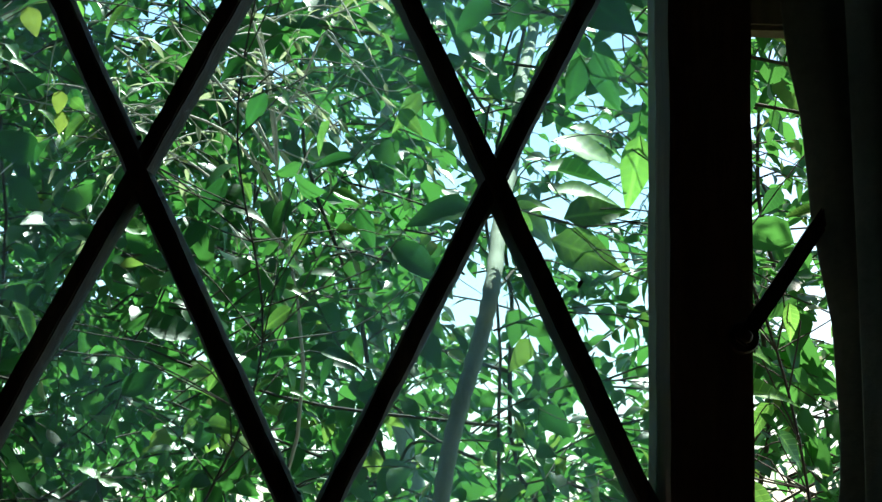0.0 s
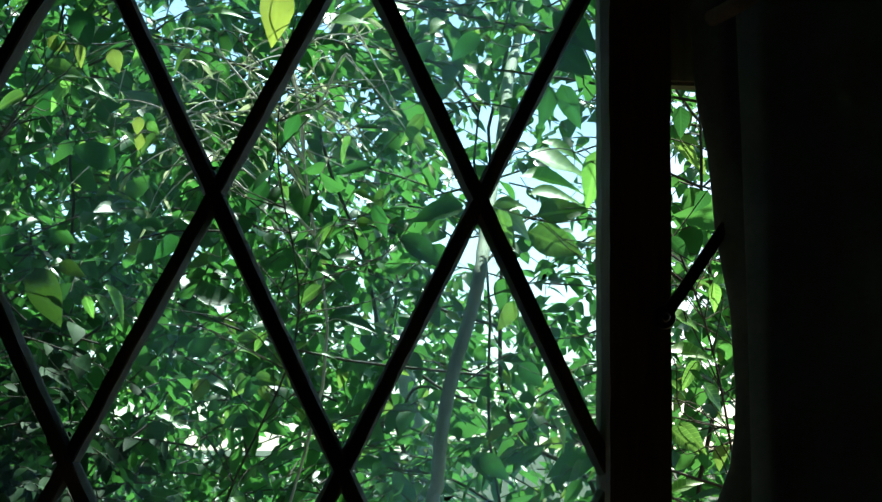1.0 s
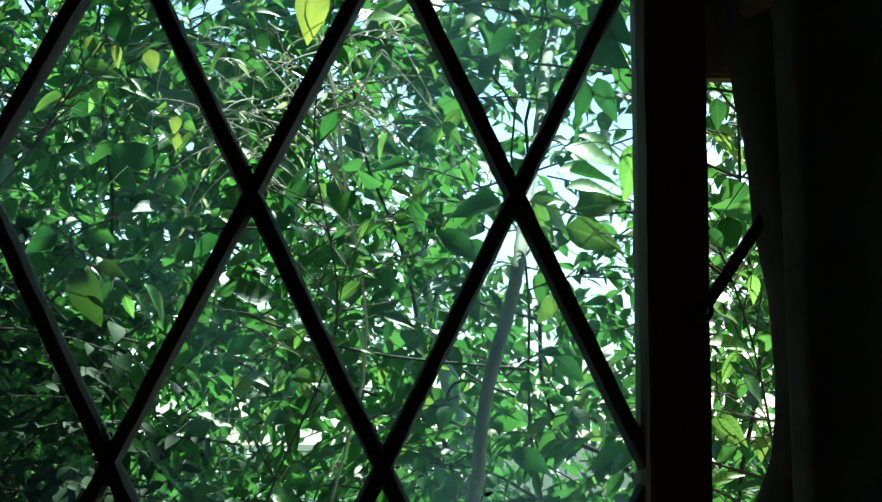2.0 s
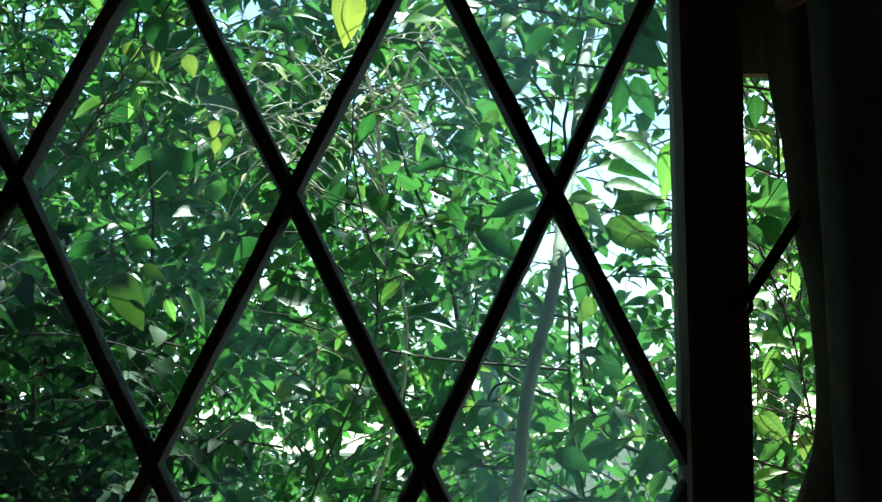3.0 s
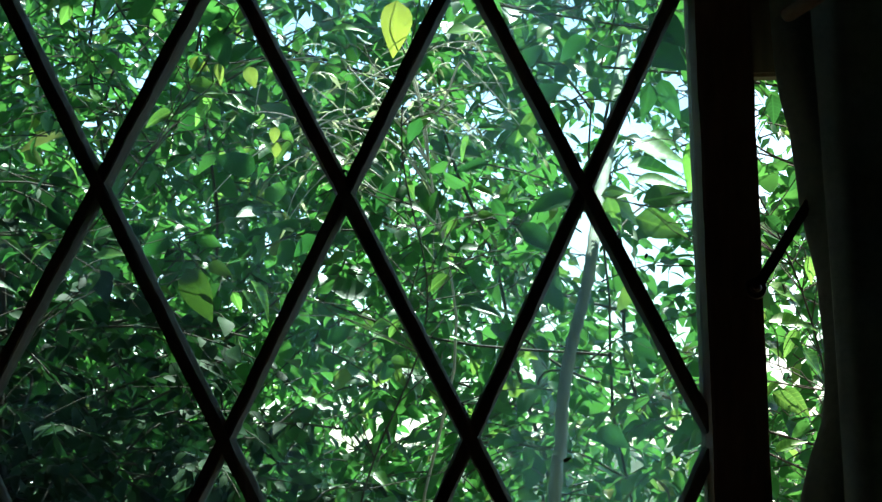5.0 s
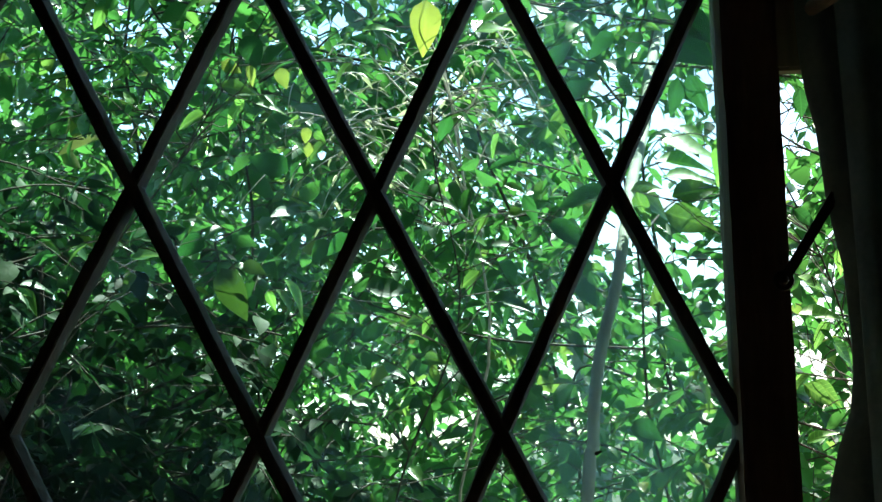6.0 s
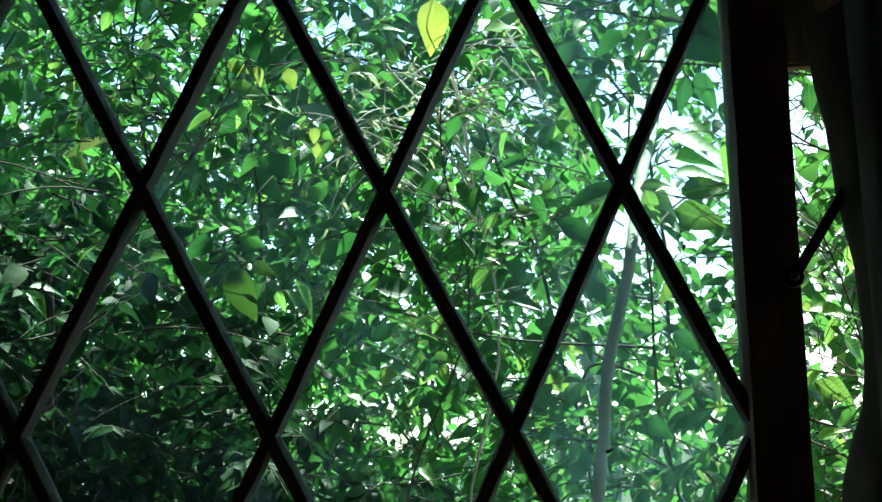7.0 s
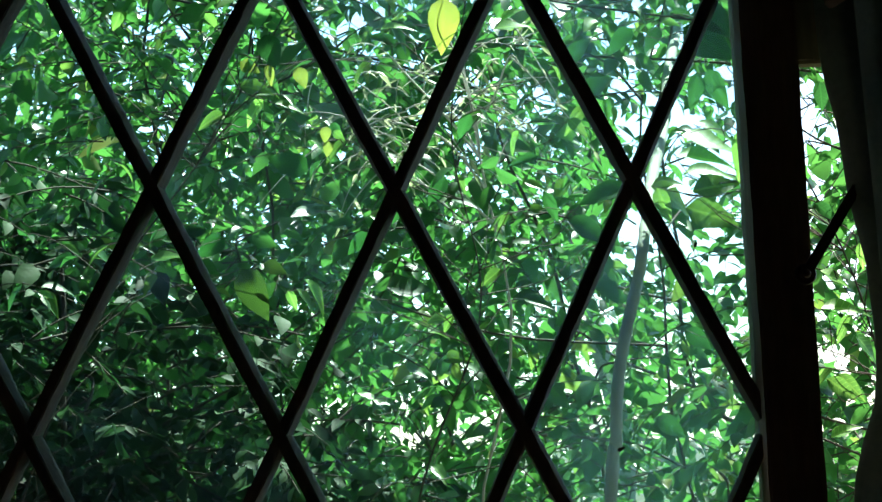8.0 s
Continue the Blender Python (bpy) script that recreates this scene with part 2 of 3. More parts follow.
for bm in (box(-1.7, WX0 - 0.05, -0.05, 0.05, 0, 2.5), box(OX1 + 0.05, 2.2, -0.05, 0.05, 0, 2.5),
           box(WX0 - 0.05, OX1 + 0.05, -0.05, 0.05, 0, WZ0 - 0.05), box(WX0 - 0.05, OX1 + 0.05, -0.05, 0.05, WZ1 + 0.05, 2.5)):
    part("wall_panel", bm, M_WALL, north)
setting(part("wall_south", box(-1.7, 2.2, -3.5, -3.4, 0, 2.5), M_PLASTER), "pale plaster wall behind the viewer", "wall")
setting(part("wall_west", box(-1.8, -1.7, -3.5, 0.05, 0, 2.5), M_PLASTER), "pale plaster side wall", "wall")
setting(part("wall_east", box(2.2, 2.3, -3.5, 0.05, 0, 2.5), M_PLASTER), "pale plaster side wall", "wall")
setting(part("floor", box(-1.8, 2.3, -3.5, 0.05, -0.1, 0.0), M_FLOOR), "worn brown board floor of the dark room", "floor")
setting(part("ceiling", box(-1.8, 2.3, -3.5, 0.05, 2.5, 2.6), M_PLASTER), "pale plaster ceiling", "ceiling")

# unseen pitched roof, added with deep eaves to cut sky light
bm = bmesh.new()
prof = [(0.75, 2.55), (-1.72, 4.0), (-4.2, 2.55), (-4.2, 2.63), (-1.72, 4.1), (0.75, 2.63)]
ends = [[bm.verts.new((x, y, z)) for y, z in prof] for x in (-2.3, 2.8)]
bm.faces.new(ends[0])
bm.faces.new(ends[1][::-1])
for k in range(6):
    bm.faces.new((ends[0][k], ends[1][k], ends[1][(k + 1) % 6], ends[0][(k + 1) % 6]))
bmesh.ops.recalc_face_normals(bm, faces=bm.faces[:])
setting(part("roof", bm, M_CEIL), "unseen dark boarded roof added to cut sky light", "roof")

# ---- lattice window ----
window = new("window_1")
window.location = (0, 0, 0)
setting(window, "dark timber window with diamond lattice bars and dusty panes", "window")
bm = box(0.287, 0.3348, -0.04, 0.03, 0.97, 2.02, 0.002, 0.001, 60, 3)
for vtx in bm.verts:      # splayed towards the panes
    if vtx.co.x < 0.295:
        vtx.co.x += 0.003 * max(0.0, min(1.0, (0.012 - vtx.co.y) / 0.05))
part("mullion_post", bm, M_POST, window, "brown upright timber post")
part("window_stile", box(WX0 - 0.05, WX0, -0.04, 0.03, 0.97, 2.02, 0.003, 0.001, 20, 5), M_POST, window)
part("top_rail", box(WX0, WX1, -0.04, 0.03, WZ1, WZ1 + 0.05, 0.003, 0.001, 20, 7), M_POST, window)
part("bottom_rail", box(WX0, WX1, -0.04, 0.03, WZ0 - 0.05, WZ0, 0.003, 0.001, 20, 9), M_POST, window)

LEAN = 2.1      # the lattice sags a little, in degrees
DOWN = [(-0.815, 0.515), (-0.612, 0.515), (-0.411, 0.515), (-0.2009, 0.517), (0.0, 0.523), (0.1994, 0.525), (0.4, 0.525)]      # falling to the right: x at mid height, run per rise
RISE = [(-0.414, 0.52), (-0.2074, 0.505), (0.0, 0.477), (0.1945, 0.452), (0.393, 0.45), (0.595, 0.45), (0.797, 0.45)]
LEANM = pose(0, 0, 1.5, 0, LEAN, 0)


def inside_span(x_at, z_lo, z_hi):
    """The stretch of a bar, in the lattice's own z, that lies in the clear opening."""
    zs = [z_lo + (z_hi - z_lo) * i / 400 for i in range(401)]
    ok = []
    for z in zs:
        w = LEANM @ Vector((x_at(z), 0, z))
        if WX0 - 0.006 <= w.x <= WX1 + 0.006 and WZ0 - 0.006 <= w.z <= WZ1 + 0.006:
            ok.append(z)
    return (ok[0], ok[-1]) if len(ok) > 3 else None


def lattice_bar(x0, run, y0, y1, half, seed):
    span = inside_span(lambda z: x0 - run * z, -0.6, 0.6)
    if not span:
        return
    ang = math.atan(run)
    a, b = [Vector((x0 - run * z, 0, z)) for z in span]
    length = (b - a).length
    bm = box(-half, half, y0, y1, 0, length, 0.0012, 0.0, max(8, int(length / 0.006)), seed)
    for vtx in bm.verts:      # moulded: narrower towards the room
        f = max(0.0, min(1.0, (0.002 - vtx.co.y) / (0.002 - y0)))
        vtx.co.x *= 1 - 0.34 * f
        vtx.co += noise.noise_vector(vtx.co * 45 + Vector((seed, 0, 0))) * 0.0008 + noise.noise_vector(vtx.co * 210 + Vector((seed, 0, 0))) * 0.0004
    bmesh.ops.transform(bm, matrix=LEANM @ Matrix.Translation(a) @ Matrix.Rotation(-ang, 4, "Y"), verts=bm.verts)
    part("lattice_bar", bm, M_BAR, window)


for i, (x0, run) in enumerate(DOWN):
    lattice_bar(x0, run, -0.016, 0.011, 0.0074, i * 3.7)
for i, (x0, run) in enumerate(RISE):
    lattice_bar(x0, -run, -0.0135, 0.0125, 0.0069, 40 + i * 2.9)


def cell(d0, d1, r0, r1):
    """Corners of the diamond between two falling and two rising bars."""
    def cross(d, r):
        z = (d[0] - r[0]) / (d[1] + r[1])
        return (d[0] - d[1] * z, z)
    return [cross(d0, r0), cross(d0, r1), cross(d1, r1), cross(d1, r0)]


def clip_poly(poly, axis, limit, keep_less):
    out = []
    for p, q in zip(poly, poly[1:] + poly[:1]):
        pi, qi = (p[axis] <= limit) == keep_less, (q[axis] <= limit) == keep_less
        if pi:
            out.append(p)
        if pi != qi:
            f = (limit - p[axis]) / (q[axis] - p[axis])
            out.append((p[0] + (q[0] - p[0]) * f, p[1] + (q[1] - p[1]) * f))
    return out


for d0, d1 in zip(DOWN, DOWN[1:]):
    for r0, r1 in zip(RISE, RISE[1:]):
        poly = [(w.x, w.z) for w in (LEANM @ Vector((x, 0, z)) for x, z in cell(d0, d1, r0, r1))]
        for axis, limit, less in ((0, WX1 + 0.006, True), (0, WX0 - 0.006, False), (1, WZ1 + 0.006, True), (1, WZ0 - 0.006, False)):
            poly = clip_poly(poly, axis, limit, less) if len(poly) > 2 else []
        if len(poly) < 3 or abs(sum(p[0] * q[1] - q[0] * p[1] for p, q in zip(poly, poly[1:] + poly[:1]))) < 0.0006:
            continue
        bm = bmesh.new()
        tilt = [random.uniform(-0.004, 0.004) for _ in range(2)]
        cx, cz = sum(p[0] for p in poly) / len(poly), sum(p[1] for p in poly) / len(poly)
        fv = [bm.verts.new((x, 0.002 + tilt[0] * (x - cx) + tilt[1] * (z - cz), z)) for x, z in poly]
        face = bm.faces.new(fv)
        ext = bmesh.ops.extrude_face_region(bm, geom=[face])
        bmesh.ops.translate(bm, vec=(0, 0.003, 0), verts=[v for v in ext["geom"] if isinstance(v, bmesh.types.BMVert)])
        bmesh.ops.recalc_face_normals(bm, faces=bm.faces[:])
        pane = part("pane", bm, M_GLASS, window, "dusty diamond glass pane")
        pane.visible_shadow = False

# flecks of dirt stuck to the panes, most of them in the lower corners
rng = np.random.default_rng(5)
for k in range(46):
    d, r = DOWN[2 + k % 4], RISE[1 + (k // 4) % 4]
    z = (d[0] - r[0]) / (d[1] + r[1])
    near_bar = rng.uniform() < 0.6
    dx, dz = (rng.normal(0, 0.008), 0.016 + abs(rng.normal(0, 0.008))) if near_bar else (rng.normal(0, 0.06), rng.normal(0, 0.09))
    w = LEANM @ Vector((d[0] - d[1] * z + dx, 0, z + dz))
    if not (WX0 + 0.01 < w.x < WX1 - 0.008 and WZ0 < w.z < WZ1):
        continue
    bm = bmesh.new()
    bmesh.ops.create_icosphere(bm, subdivisions=1, radius=rng.uniform(0.0007, 0.0017))
    for vtx in bm.verts:
        vtx.co *= 1 + 0.9 * noise.noise(vtx.co * 600 + Vector((k, 0, 0)))
        vtx.co.y *= 0.5
    bmesh.ops.transform(bm, matrix=Matrix.Translation((w.x, 0.0012, w.z)) @ Matrix.Rotation(rng.uniform(0, 3), 4, "Y") @ Matrix.Diagonal((1, 1, rng.uniform(1, 2.6), 1)), verts=bm.verts)
    part("dirt_fleck", bm, M_DIRT, window)

# ---- opening beside the post: header board, stay and curtain ----
side = new("window_2")
setting(side, "narrow unglazed opening beside the post under a brown header board", "window")
part("header_board", box(0.3348, OX1, -0.012, 0.012, 1.5848, 2.02, 0.003, 0.001, 20, 13), M_POST, side, "brown header board")
part("sill_board", box(0.3353, OX1, -0.04, 0.03, 0.97, 1.0, 0.003, 0.001, 20, 14), M_POST, side)
part("jamb", box(OX1, OX1 + 0.05, -0.04, 0.03, 0.97, 2.02, 0.003, 0.001, 20, 15), M_POST, side)

stay = new("window_stay")
stay.location = (0.329, -0.045, 1.409)
tagged(stay, "dark iron window stay slanting up from the post", "window stay")
bm = box(-0.0042, 0.0042, -0.004, 0.004, -0.004, 0.112, 0.0012, 0.0006, 16, 21)
bmesh.ops.transform(bm, matrix=Matrix.Rotation(math.atan2(0.046, 0.069), 4, "Y"), verts=bm.verts)
part("arm", bm, M_IRON, stay)
bm = bmesh.new()
bmesh.ops.create_cone(bm, cap_ends=True, segments=16, radius1=0.009, radius2=0.008, depth=0.004, matrix=Matrix.Translation((0, 0.003, 0)) @ Matrix.Rotation(math.pi / 2, 4, "X"))
plate = part("pivot_plate", bm, M_IRON, stay)
bm = bmesh.new()
bmesh.ops.create_uvsphere(bm, u_segments=12, v_segments=8, radius=0.0036, matrix=Matrix.Translation((0, -0.0045, 0)) @ Matrix.Diagonal((1, 0.6, 1, 1)))
part("bolt_head", bm, M_IRON, plate, "", True)


def cloth(left_of, x_right, y_base, z0, z1, depth, waves, seed, cols=240, rws=60):
    """A hanging sheet of cloth with folds and thickness; its free edge follows left_of(z)."""
    bm = bmesh.new()
    grid = []
    for r in range(rws + 1):
        z = z0 + (z1 - z0) * r / rws
        row = []
        for c in range(cols + 1):
            s = c / cols
            x = left_of(z) + (x_right - left_of(z)) * s
            ph = s * waves * 2 * math.pi + 0.5 * math.sin(z * 3 + seed) + 1.2 * noise.noise(Vector((s * 3, z * 0.8, seed)))
            y = y_base - depth * (0.5 + 0.5 * math.cos(ph)) * (0.75 + 0.25 * math.sin(z * 2.2)) - 0.004 * noise.noise(Vector((s * 20, z * 9, seed)))
            curl = max(0.0, 1 - s / 0.03) ** 2
            row.append(bm.verts.new((x + 0.004 * math.sin(ph * 2 + z) * min(1, s * 30), y + 0.022 * curl, z)))
        grid.append(row)
    for a, b in zip(grid, grid[1:]):
        for c in range(cols):
            bm.faces.new((a[c], a[c + 1], b[c + 1], b[c]))
    ext = bmesh.ops.extrude_face_region(bm, geom=bm.faces[:])
    bmesh.ops.translate(bm, vec=(0, 0.0022, 0), verts=[v for v in ext["geom"] if isinstance(v, bmesh.types.BMVert)])
    bmesh.ops.recalc_face_normals(bm, faces=bm.faces[:])
    return bm


def edge_table(rows):
    zs, xs = [r[0] for r in rows], [r[1] for r in rows]
    return lambda z: float(np.interp(z, zs, xs))


curtain = new("curtain")
curtain.location = (0.37, -0.075, 0.35)
tagged(curtain, "heavy dark grey-green curtain drawn beside the window post", "curtain")
back_edge = edge_table([(0.3, 0.34), (1.2, 0.352), (1.255, 0.358), (1.3075, 0.378), (1.35, 0.3812), (1.42, 0.377), (1.442, 0.372), (1.468, 0.3667), (1.527, 0.3624), (1.574, 0.352), (1.63, 0.35), (2.1, 0.348)])
front_edge = edge_table([(0.3, 0.388), (1.28, 0.385), (1.45, 0.382), (1.63, 0.377), (2.1, 0.37)])
for nm, edge, yb, dep, wv, sd in (("lining", back_edge, -0.055, 0.012, 5, 2.0), ("drape", front_edge, -0.08, 0.03, 7, 5.0)):
    bm = cloth(edge, 1.2, yb, 0.35, 2.08, dep, wv, sd)
    bmesh.ops.translate(bm, vec=(-0.37, 0.075, -0.35), verts=bm.verts)
    part(nm, bm, M_CLOTH, curtain, "", True)
bm = bmesh.new()
v, f = tube(spline([(-0.014, -0.02, 1.268), (0.0, -0.05, 1.272), (0.02, -0.055, 1.283), (0.05, -0.05, 1.292)], 14), [0.006] * 14, 8)
vv = [bm.verts.new(p) for p in v]
for q in f:
    bm.faces.new([vv[k] for k in q])
part("tie_cord", bm, M_TIE, curtain, "tan cord tied round the curtain", True)

# ---- outside: ground ----
bm = bmesh.new()
bmesh.ops.create_grid(bm, x_segments=60, y_segments=60, size=1)
for vtx in bm.verts:
    x, y = vtx.co.x, vtx.co.y
    vtx.co.x, vtx.co.y = math.copysign(abs(x) ** 3, x) * 1500, math.copysign(abs(y) ** 3, y) * 1500
    far = math.hypot(vtx.co.x, vtx.co.y)
    vtx.co.z = -0.35 + (0.12 * noise.noise(Vector((vtx.co.x * 0.4, vtx.co.y * 0.4, 0))) if 5 < far < 60 else 0)
setting(part("ground", bm, M_EARTH, None, "", True), "mossy green-brown earth outside the window", "ground")


# ---- foliage ----
def leaf_shape(rows, wide, fold, droop, wave=0.0, tip=1.0):
    """A pointed leaf one long: x along, y across, z up; returns corners, quads/tris as quads, uv."""
    v, uv = [], []
    for i in range(rows + 1):
        s = i / rows
        half = wide * 0.5 * (math.sin(math.pi * min(1, s ** 0.72)) ** 0.85) * (1 - 0.25 * s * tip)
        if i in (0, rows):
            half = 0.004
        z = -droop * s * s
        wv = wave * math.sin(s * 9 + 1)
        v += [(s, -half, z + fold * half + wv * half), (s, 0, z), (s, half, z + fold * half - wv * half)]
        uv += [(s, -half * 2), (s, 0), (s, half * 2)]
    f = []
    for i in range(rows):
        a = i * 3
        f += [(a, a + 3, a + 4, a + 1), (a + 1, a + 4, a + 5, a + 2)]
    return np.array(v), np.array(f), np.array(uv)


FAR_LEAF = leaf_shape(3, 0.6, 0.3, 0.22)
MID_LEAF = leaf_shape(5, 0.58, 0.25, 0.22, 0.05)


def frames_of(dirs, normals):
    d = dirs / (np.linalg.norm(dirs, axis=1)[:, None] + 1e-9)
    s = np.cross(normals, d)
    s /= np.linalg.norm(s, axis=1)[:, None] + 1e-9
    return d, s, np.cross(d, s)


def leaf_cloud(origin, dirs, normals, length, width, shape):
    """All leaves of one crown as corners and quads."""
    tv, tf, _ = shape
    d, s, n = frames_of(dirs, normals)
    v = (origin[:, None, :] + length[:, None, None] * (tv[None, :, 0, None] * d[:, None, :]
         + tv[None, :, 1, None] * width[:, None, None] * s[:, None, :] + tv[None, :, 2, None] * n[:, None, :]))
    k = len(tv)
    f = tf[None, :, :] + (np.arange(len(origin)) * k)[:, None, None]
    return v.reshape(-1, 3), f.reshape(-1, 4)


def grow(rng, starts, reach, per_twig, size, droop=0.35, spread=1.0, slim=(0.8, 1.25), upright=0.9):
    """Twigs from the given starts with leaves set alternately along them."""
    twigs, org, dr, nm, ln, wd = [], [], [], [], [], []
    for st in starts:
        a = rng.uniform(0, 2 * math.pi)
        d = np.array([math.cos(a) * spread, math.sin(a) * spread, rng.normal(0.15, 0.45)])
        d /= np.linalg.norm(d)
        L = reach * rng.uniform(0.6, 1.35)
        m = 7
        t = np.linspace(0, 1, m)[:, None]
        bend = rng.normal(0, 0.25, 3)
        pts = st + L * (d * t + bend * t * t * 0.5 - np.array([0, 0, droop]) * t * t)
        twigs.append((pts, L))
        k = max(3, int(per_twig * rng.uniform(0.6, 1.4)))
        ts = np.linspace(0.15, 1.0, k)
        for j, tt in enumerate(ts):
            p = st + L * (d * tt + bend * tt * tt * 0.5 - np.array([0, 0, droop]) * tt * tt)
            tg = d + bend * tt - np.array([0, 0, 2 * droop]) * tt
            tg /= np.linalg.norm(tg)
            sd = np.cross(tg, [0, 0, 1.0])
            sd /= np.linalg.norm(sd) + 1e-9
            sign = 1 if j % 2 else -1
            if j == k - 1:
                ld = tg
            else:
                ld = tg * rng.uniform(0.3, 0.9) + sd * sign * rng.uniform(0.6, 1.1) + rng.normal(0, 0.3, 3)
            ld = ld - np.array([0, 0, rng.uniform(0.0, 0.75)])
            n0 = np.array([0, 0, upright]) + rng.normal(0, 0.55, 3)
            org.append(p)
            dr.append(ld)
            nm.append(n0)
            ln.append((size[0] + (size[1] - size[0]) * rng.uniform() ** 1.6) * (1.7 if rng.uniform() < 0.06 else 1.0))
            wd.append(rng.uniform(*slim))
    return twigs, np.array(org), np.array(dr), np.array(nm), np.array(ln), np.array(wd)


def nearest(stems, p):
    best = None
    for pts in stems:
        ok = pts[:, 2] <= max(p[2] - 0.05, pts[:, 2].min() + 0.02)
        c = pts[ok]
        d = np.linalg.norm(c - p, axis=1)
        i = int(d.argmin())
        if best is None or d[i] < best[0]:
            best = (d[i], c[i])
    return best[1]


def plant(name, label, category, seed, base, stems, centres, radii, count, reach, per_twig, size, leaf_mat, bark, keep=None,
          stem_r=0.012, twig_r=0.0011, link=0.3, group="", slim=(0.8, 1.25), upright=0.9):
    """A shrub or tree: stems, branches out to its twigs, and a crown of leaves."""
    rng = np.random.default_rng(seed)
    root = new(name)
    root.location = base
    off = np.array(base)
    tagged(root, label, category, group)
    stem_pts = []
    for ctrl in stems:
        pts = spline(ctrl, 30)
        way = np.clip(pts[:, 2] - pts[0, 2], 0, 1)
        pts[:, 0] += way * (0.022 * np.sin(pts[:, 2] * 6.1 + seed) + 0.009 * np.sin(pts[:, 2] * 17 + 2 * seed))
        pts[:, 1] += way * 0.02 * np.sin(pts[:, 2] * 7.3 + 3 * seed)
        stem_pts.append(pts)
        r = np.linspace(stem_r, stem_r * 0.35, 30) * (1 + 0.08 * np.sin(np.arange(30) * 1.7))
        v, f = tube(pts - off, r, 10)
        array_part("trunk", v, f, bark, root)
    starts = []
    while len(starts) < count:
        c = centres[int(rng.integers(len(centres)))]
        q = rng.normal(0, 1, 3)
        q = q / np.linalg.norm(q) * rng.uniform(0, 1) ** 0.45
        p = np.array(c) + q * np.array(radii)
        if p[2] < 0.0 or p[1] < 0.16 or (keep and rng.uniform() > keep(*p)):
            continue
        starts.append(p)
    twigs, o, d, n, ln, wd = grow(rng, starts, reach, per_twig, size, slim=slim, upright=upright)
    ok = o[:, 1] > 0.1
    tubes, limbs = [], []
    for (pts, L), st in zip(twigs, starts):
        if pts[:, 1].min() < 0.08:
            continue
        tubes.append(tube(pts - off, np.linspace(twig_r * 1.5, twig_r * 0.6, len(pts)), 4))
        if rng.uniform() < link:
            a = nearest(stem_pts, st)
            mid = (a + st) / 2 + rng.normal(0, 0.06, 3) * np.linalg.norm(st - a)
            limbs.append(tube(spline([a, mid, st, st + (pts[1] - pts[0])], 12) - off, np.linspace(twig_r * 2.8, twig_r * 1.3, 12), 5))
    for v, f in limbs[:16]:
        array_part("limb", v, f, bark, root)
    v, f = merge(tubes)
    array_part("twig", v, f, bark if bark is M_VINE else M_TWIG, root, "", None, "stuff")
    v, f = leaf_cloud(o[ok] - off, d[ok], n[ok], ln[ok], wd[ok], FAR_LEAF if leaf_mat is M_FAR else MID_LEAF)
    array_part("crown", v, f, leaf_mat, root, "", None, "stuff")
    return root


def sky_gap(x, y, z):
    """Share of twigs kept: thinner towards the open sky, up and to the east."""
    r = y + 1.65
    u, w = (x - 0.11) / r, (z - 1.3) / r
    open_sky = 1 / (1 + math.exp(-((u + 0.005) * 30)))
    open_sky += 0.15 * math.exp(-((u + 0.02) / 0.05) ** 2 - ((w - 0.2) / 0.05) ** 2)
    patch = 0.5 + 0.5 * noise.noise(Vector((x * 2.6, y * 0.8, z * 3.0)))
    clearing = math.exp(-((u - 0.1) / 0.022) ** 2 - ((w - 0.15) / 0.025) ** 2)
    low = 1 / (1 + math.exp((w - 0.03) * 50))      # fuller near the ground
    return min(1.0, max(0.14, 1.0 - 0.84 * open_sky) * (0.4 + 1.0 * patch) * (1 - 0.85 * clearing) + 0.1 * low)


# far trees, close in behind one another
# seeds 16 and 18 are added in the west to block light
FAR_TREES = [
    (11, (-1.3, 4.6), 0.9, 3.3), (12, (0.2, 5.4), 1.0, 3.6), (13, (1.7, 5.0), 1.0, 3.4), (14, (-2.6, 5.8), 1.2, 3.6), (15, (3.2, 6.0), 1.2, 3.8), (16, (-2.4, 1.7), 0.8, 2.8), (18, (-2.0, 3.6), 0.8, 2.9)]
for seed, (bx, by), rad, top in FAR_TREES:
    plant("tree", "leafy green tree in the thicket outside", "tree", seed, (bx, by, -0.35),
          [[(bx, by, -0.4), (bx + 0.1, by, 1.0), (bx - 0.05, by + 0.1, 2.2), (bx + 0.1, by, top)]],
          [(bx, by, 1.1), (bx, by, 2.1), (bx + 0.2, by - 0.3, 2.8), (bx, by, top)], (rad, 0.9, 0.8), 350 if bx < -0.5 else 285, 0.38, 16, (0.033, 0.062), M_FAR, M_BARK,
          sky_gap, 0.05, 0.0018, 0.03, "trees outside")

def shade_keep(x, y, z):
    """The high crown is fuller to the west, where more shade is wanted."""
    return 1.0 if x < 0.1 else max(0.08, 1.0 - 2.0 * (x - 0.1))


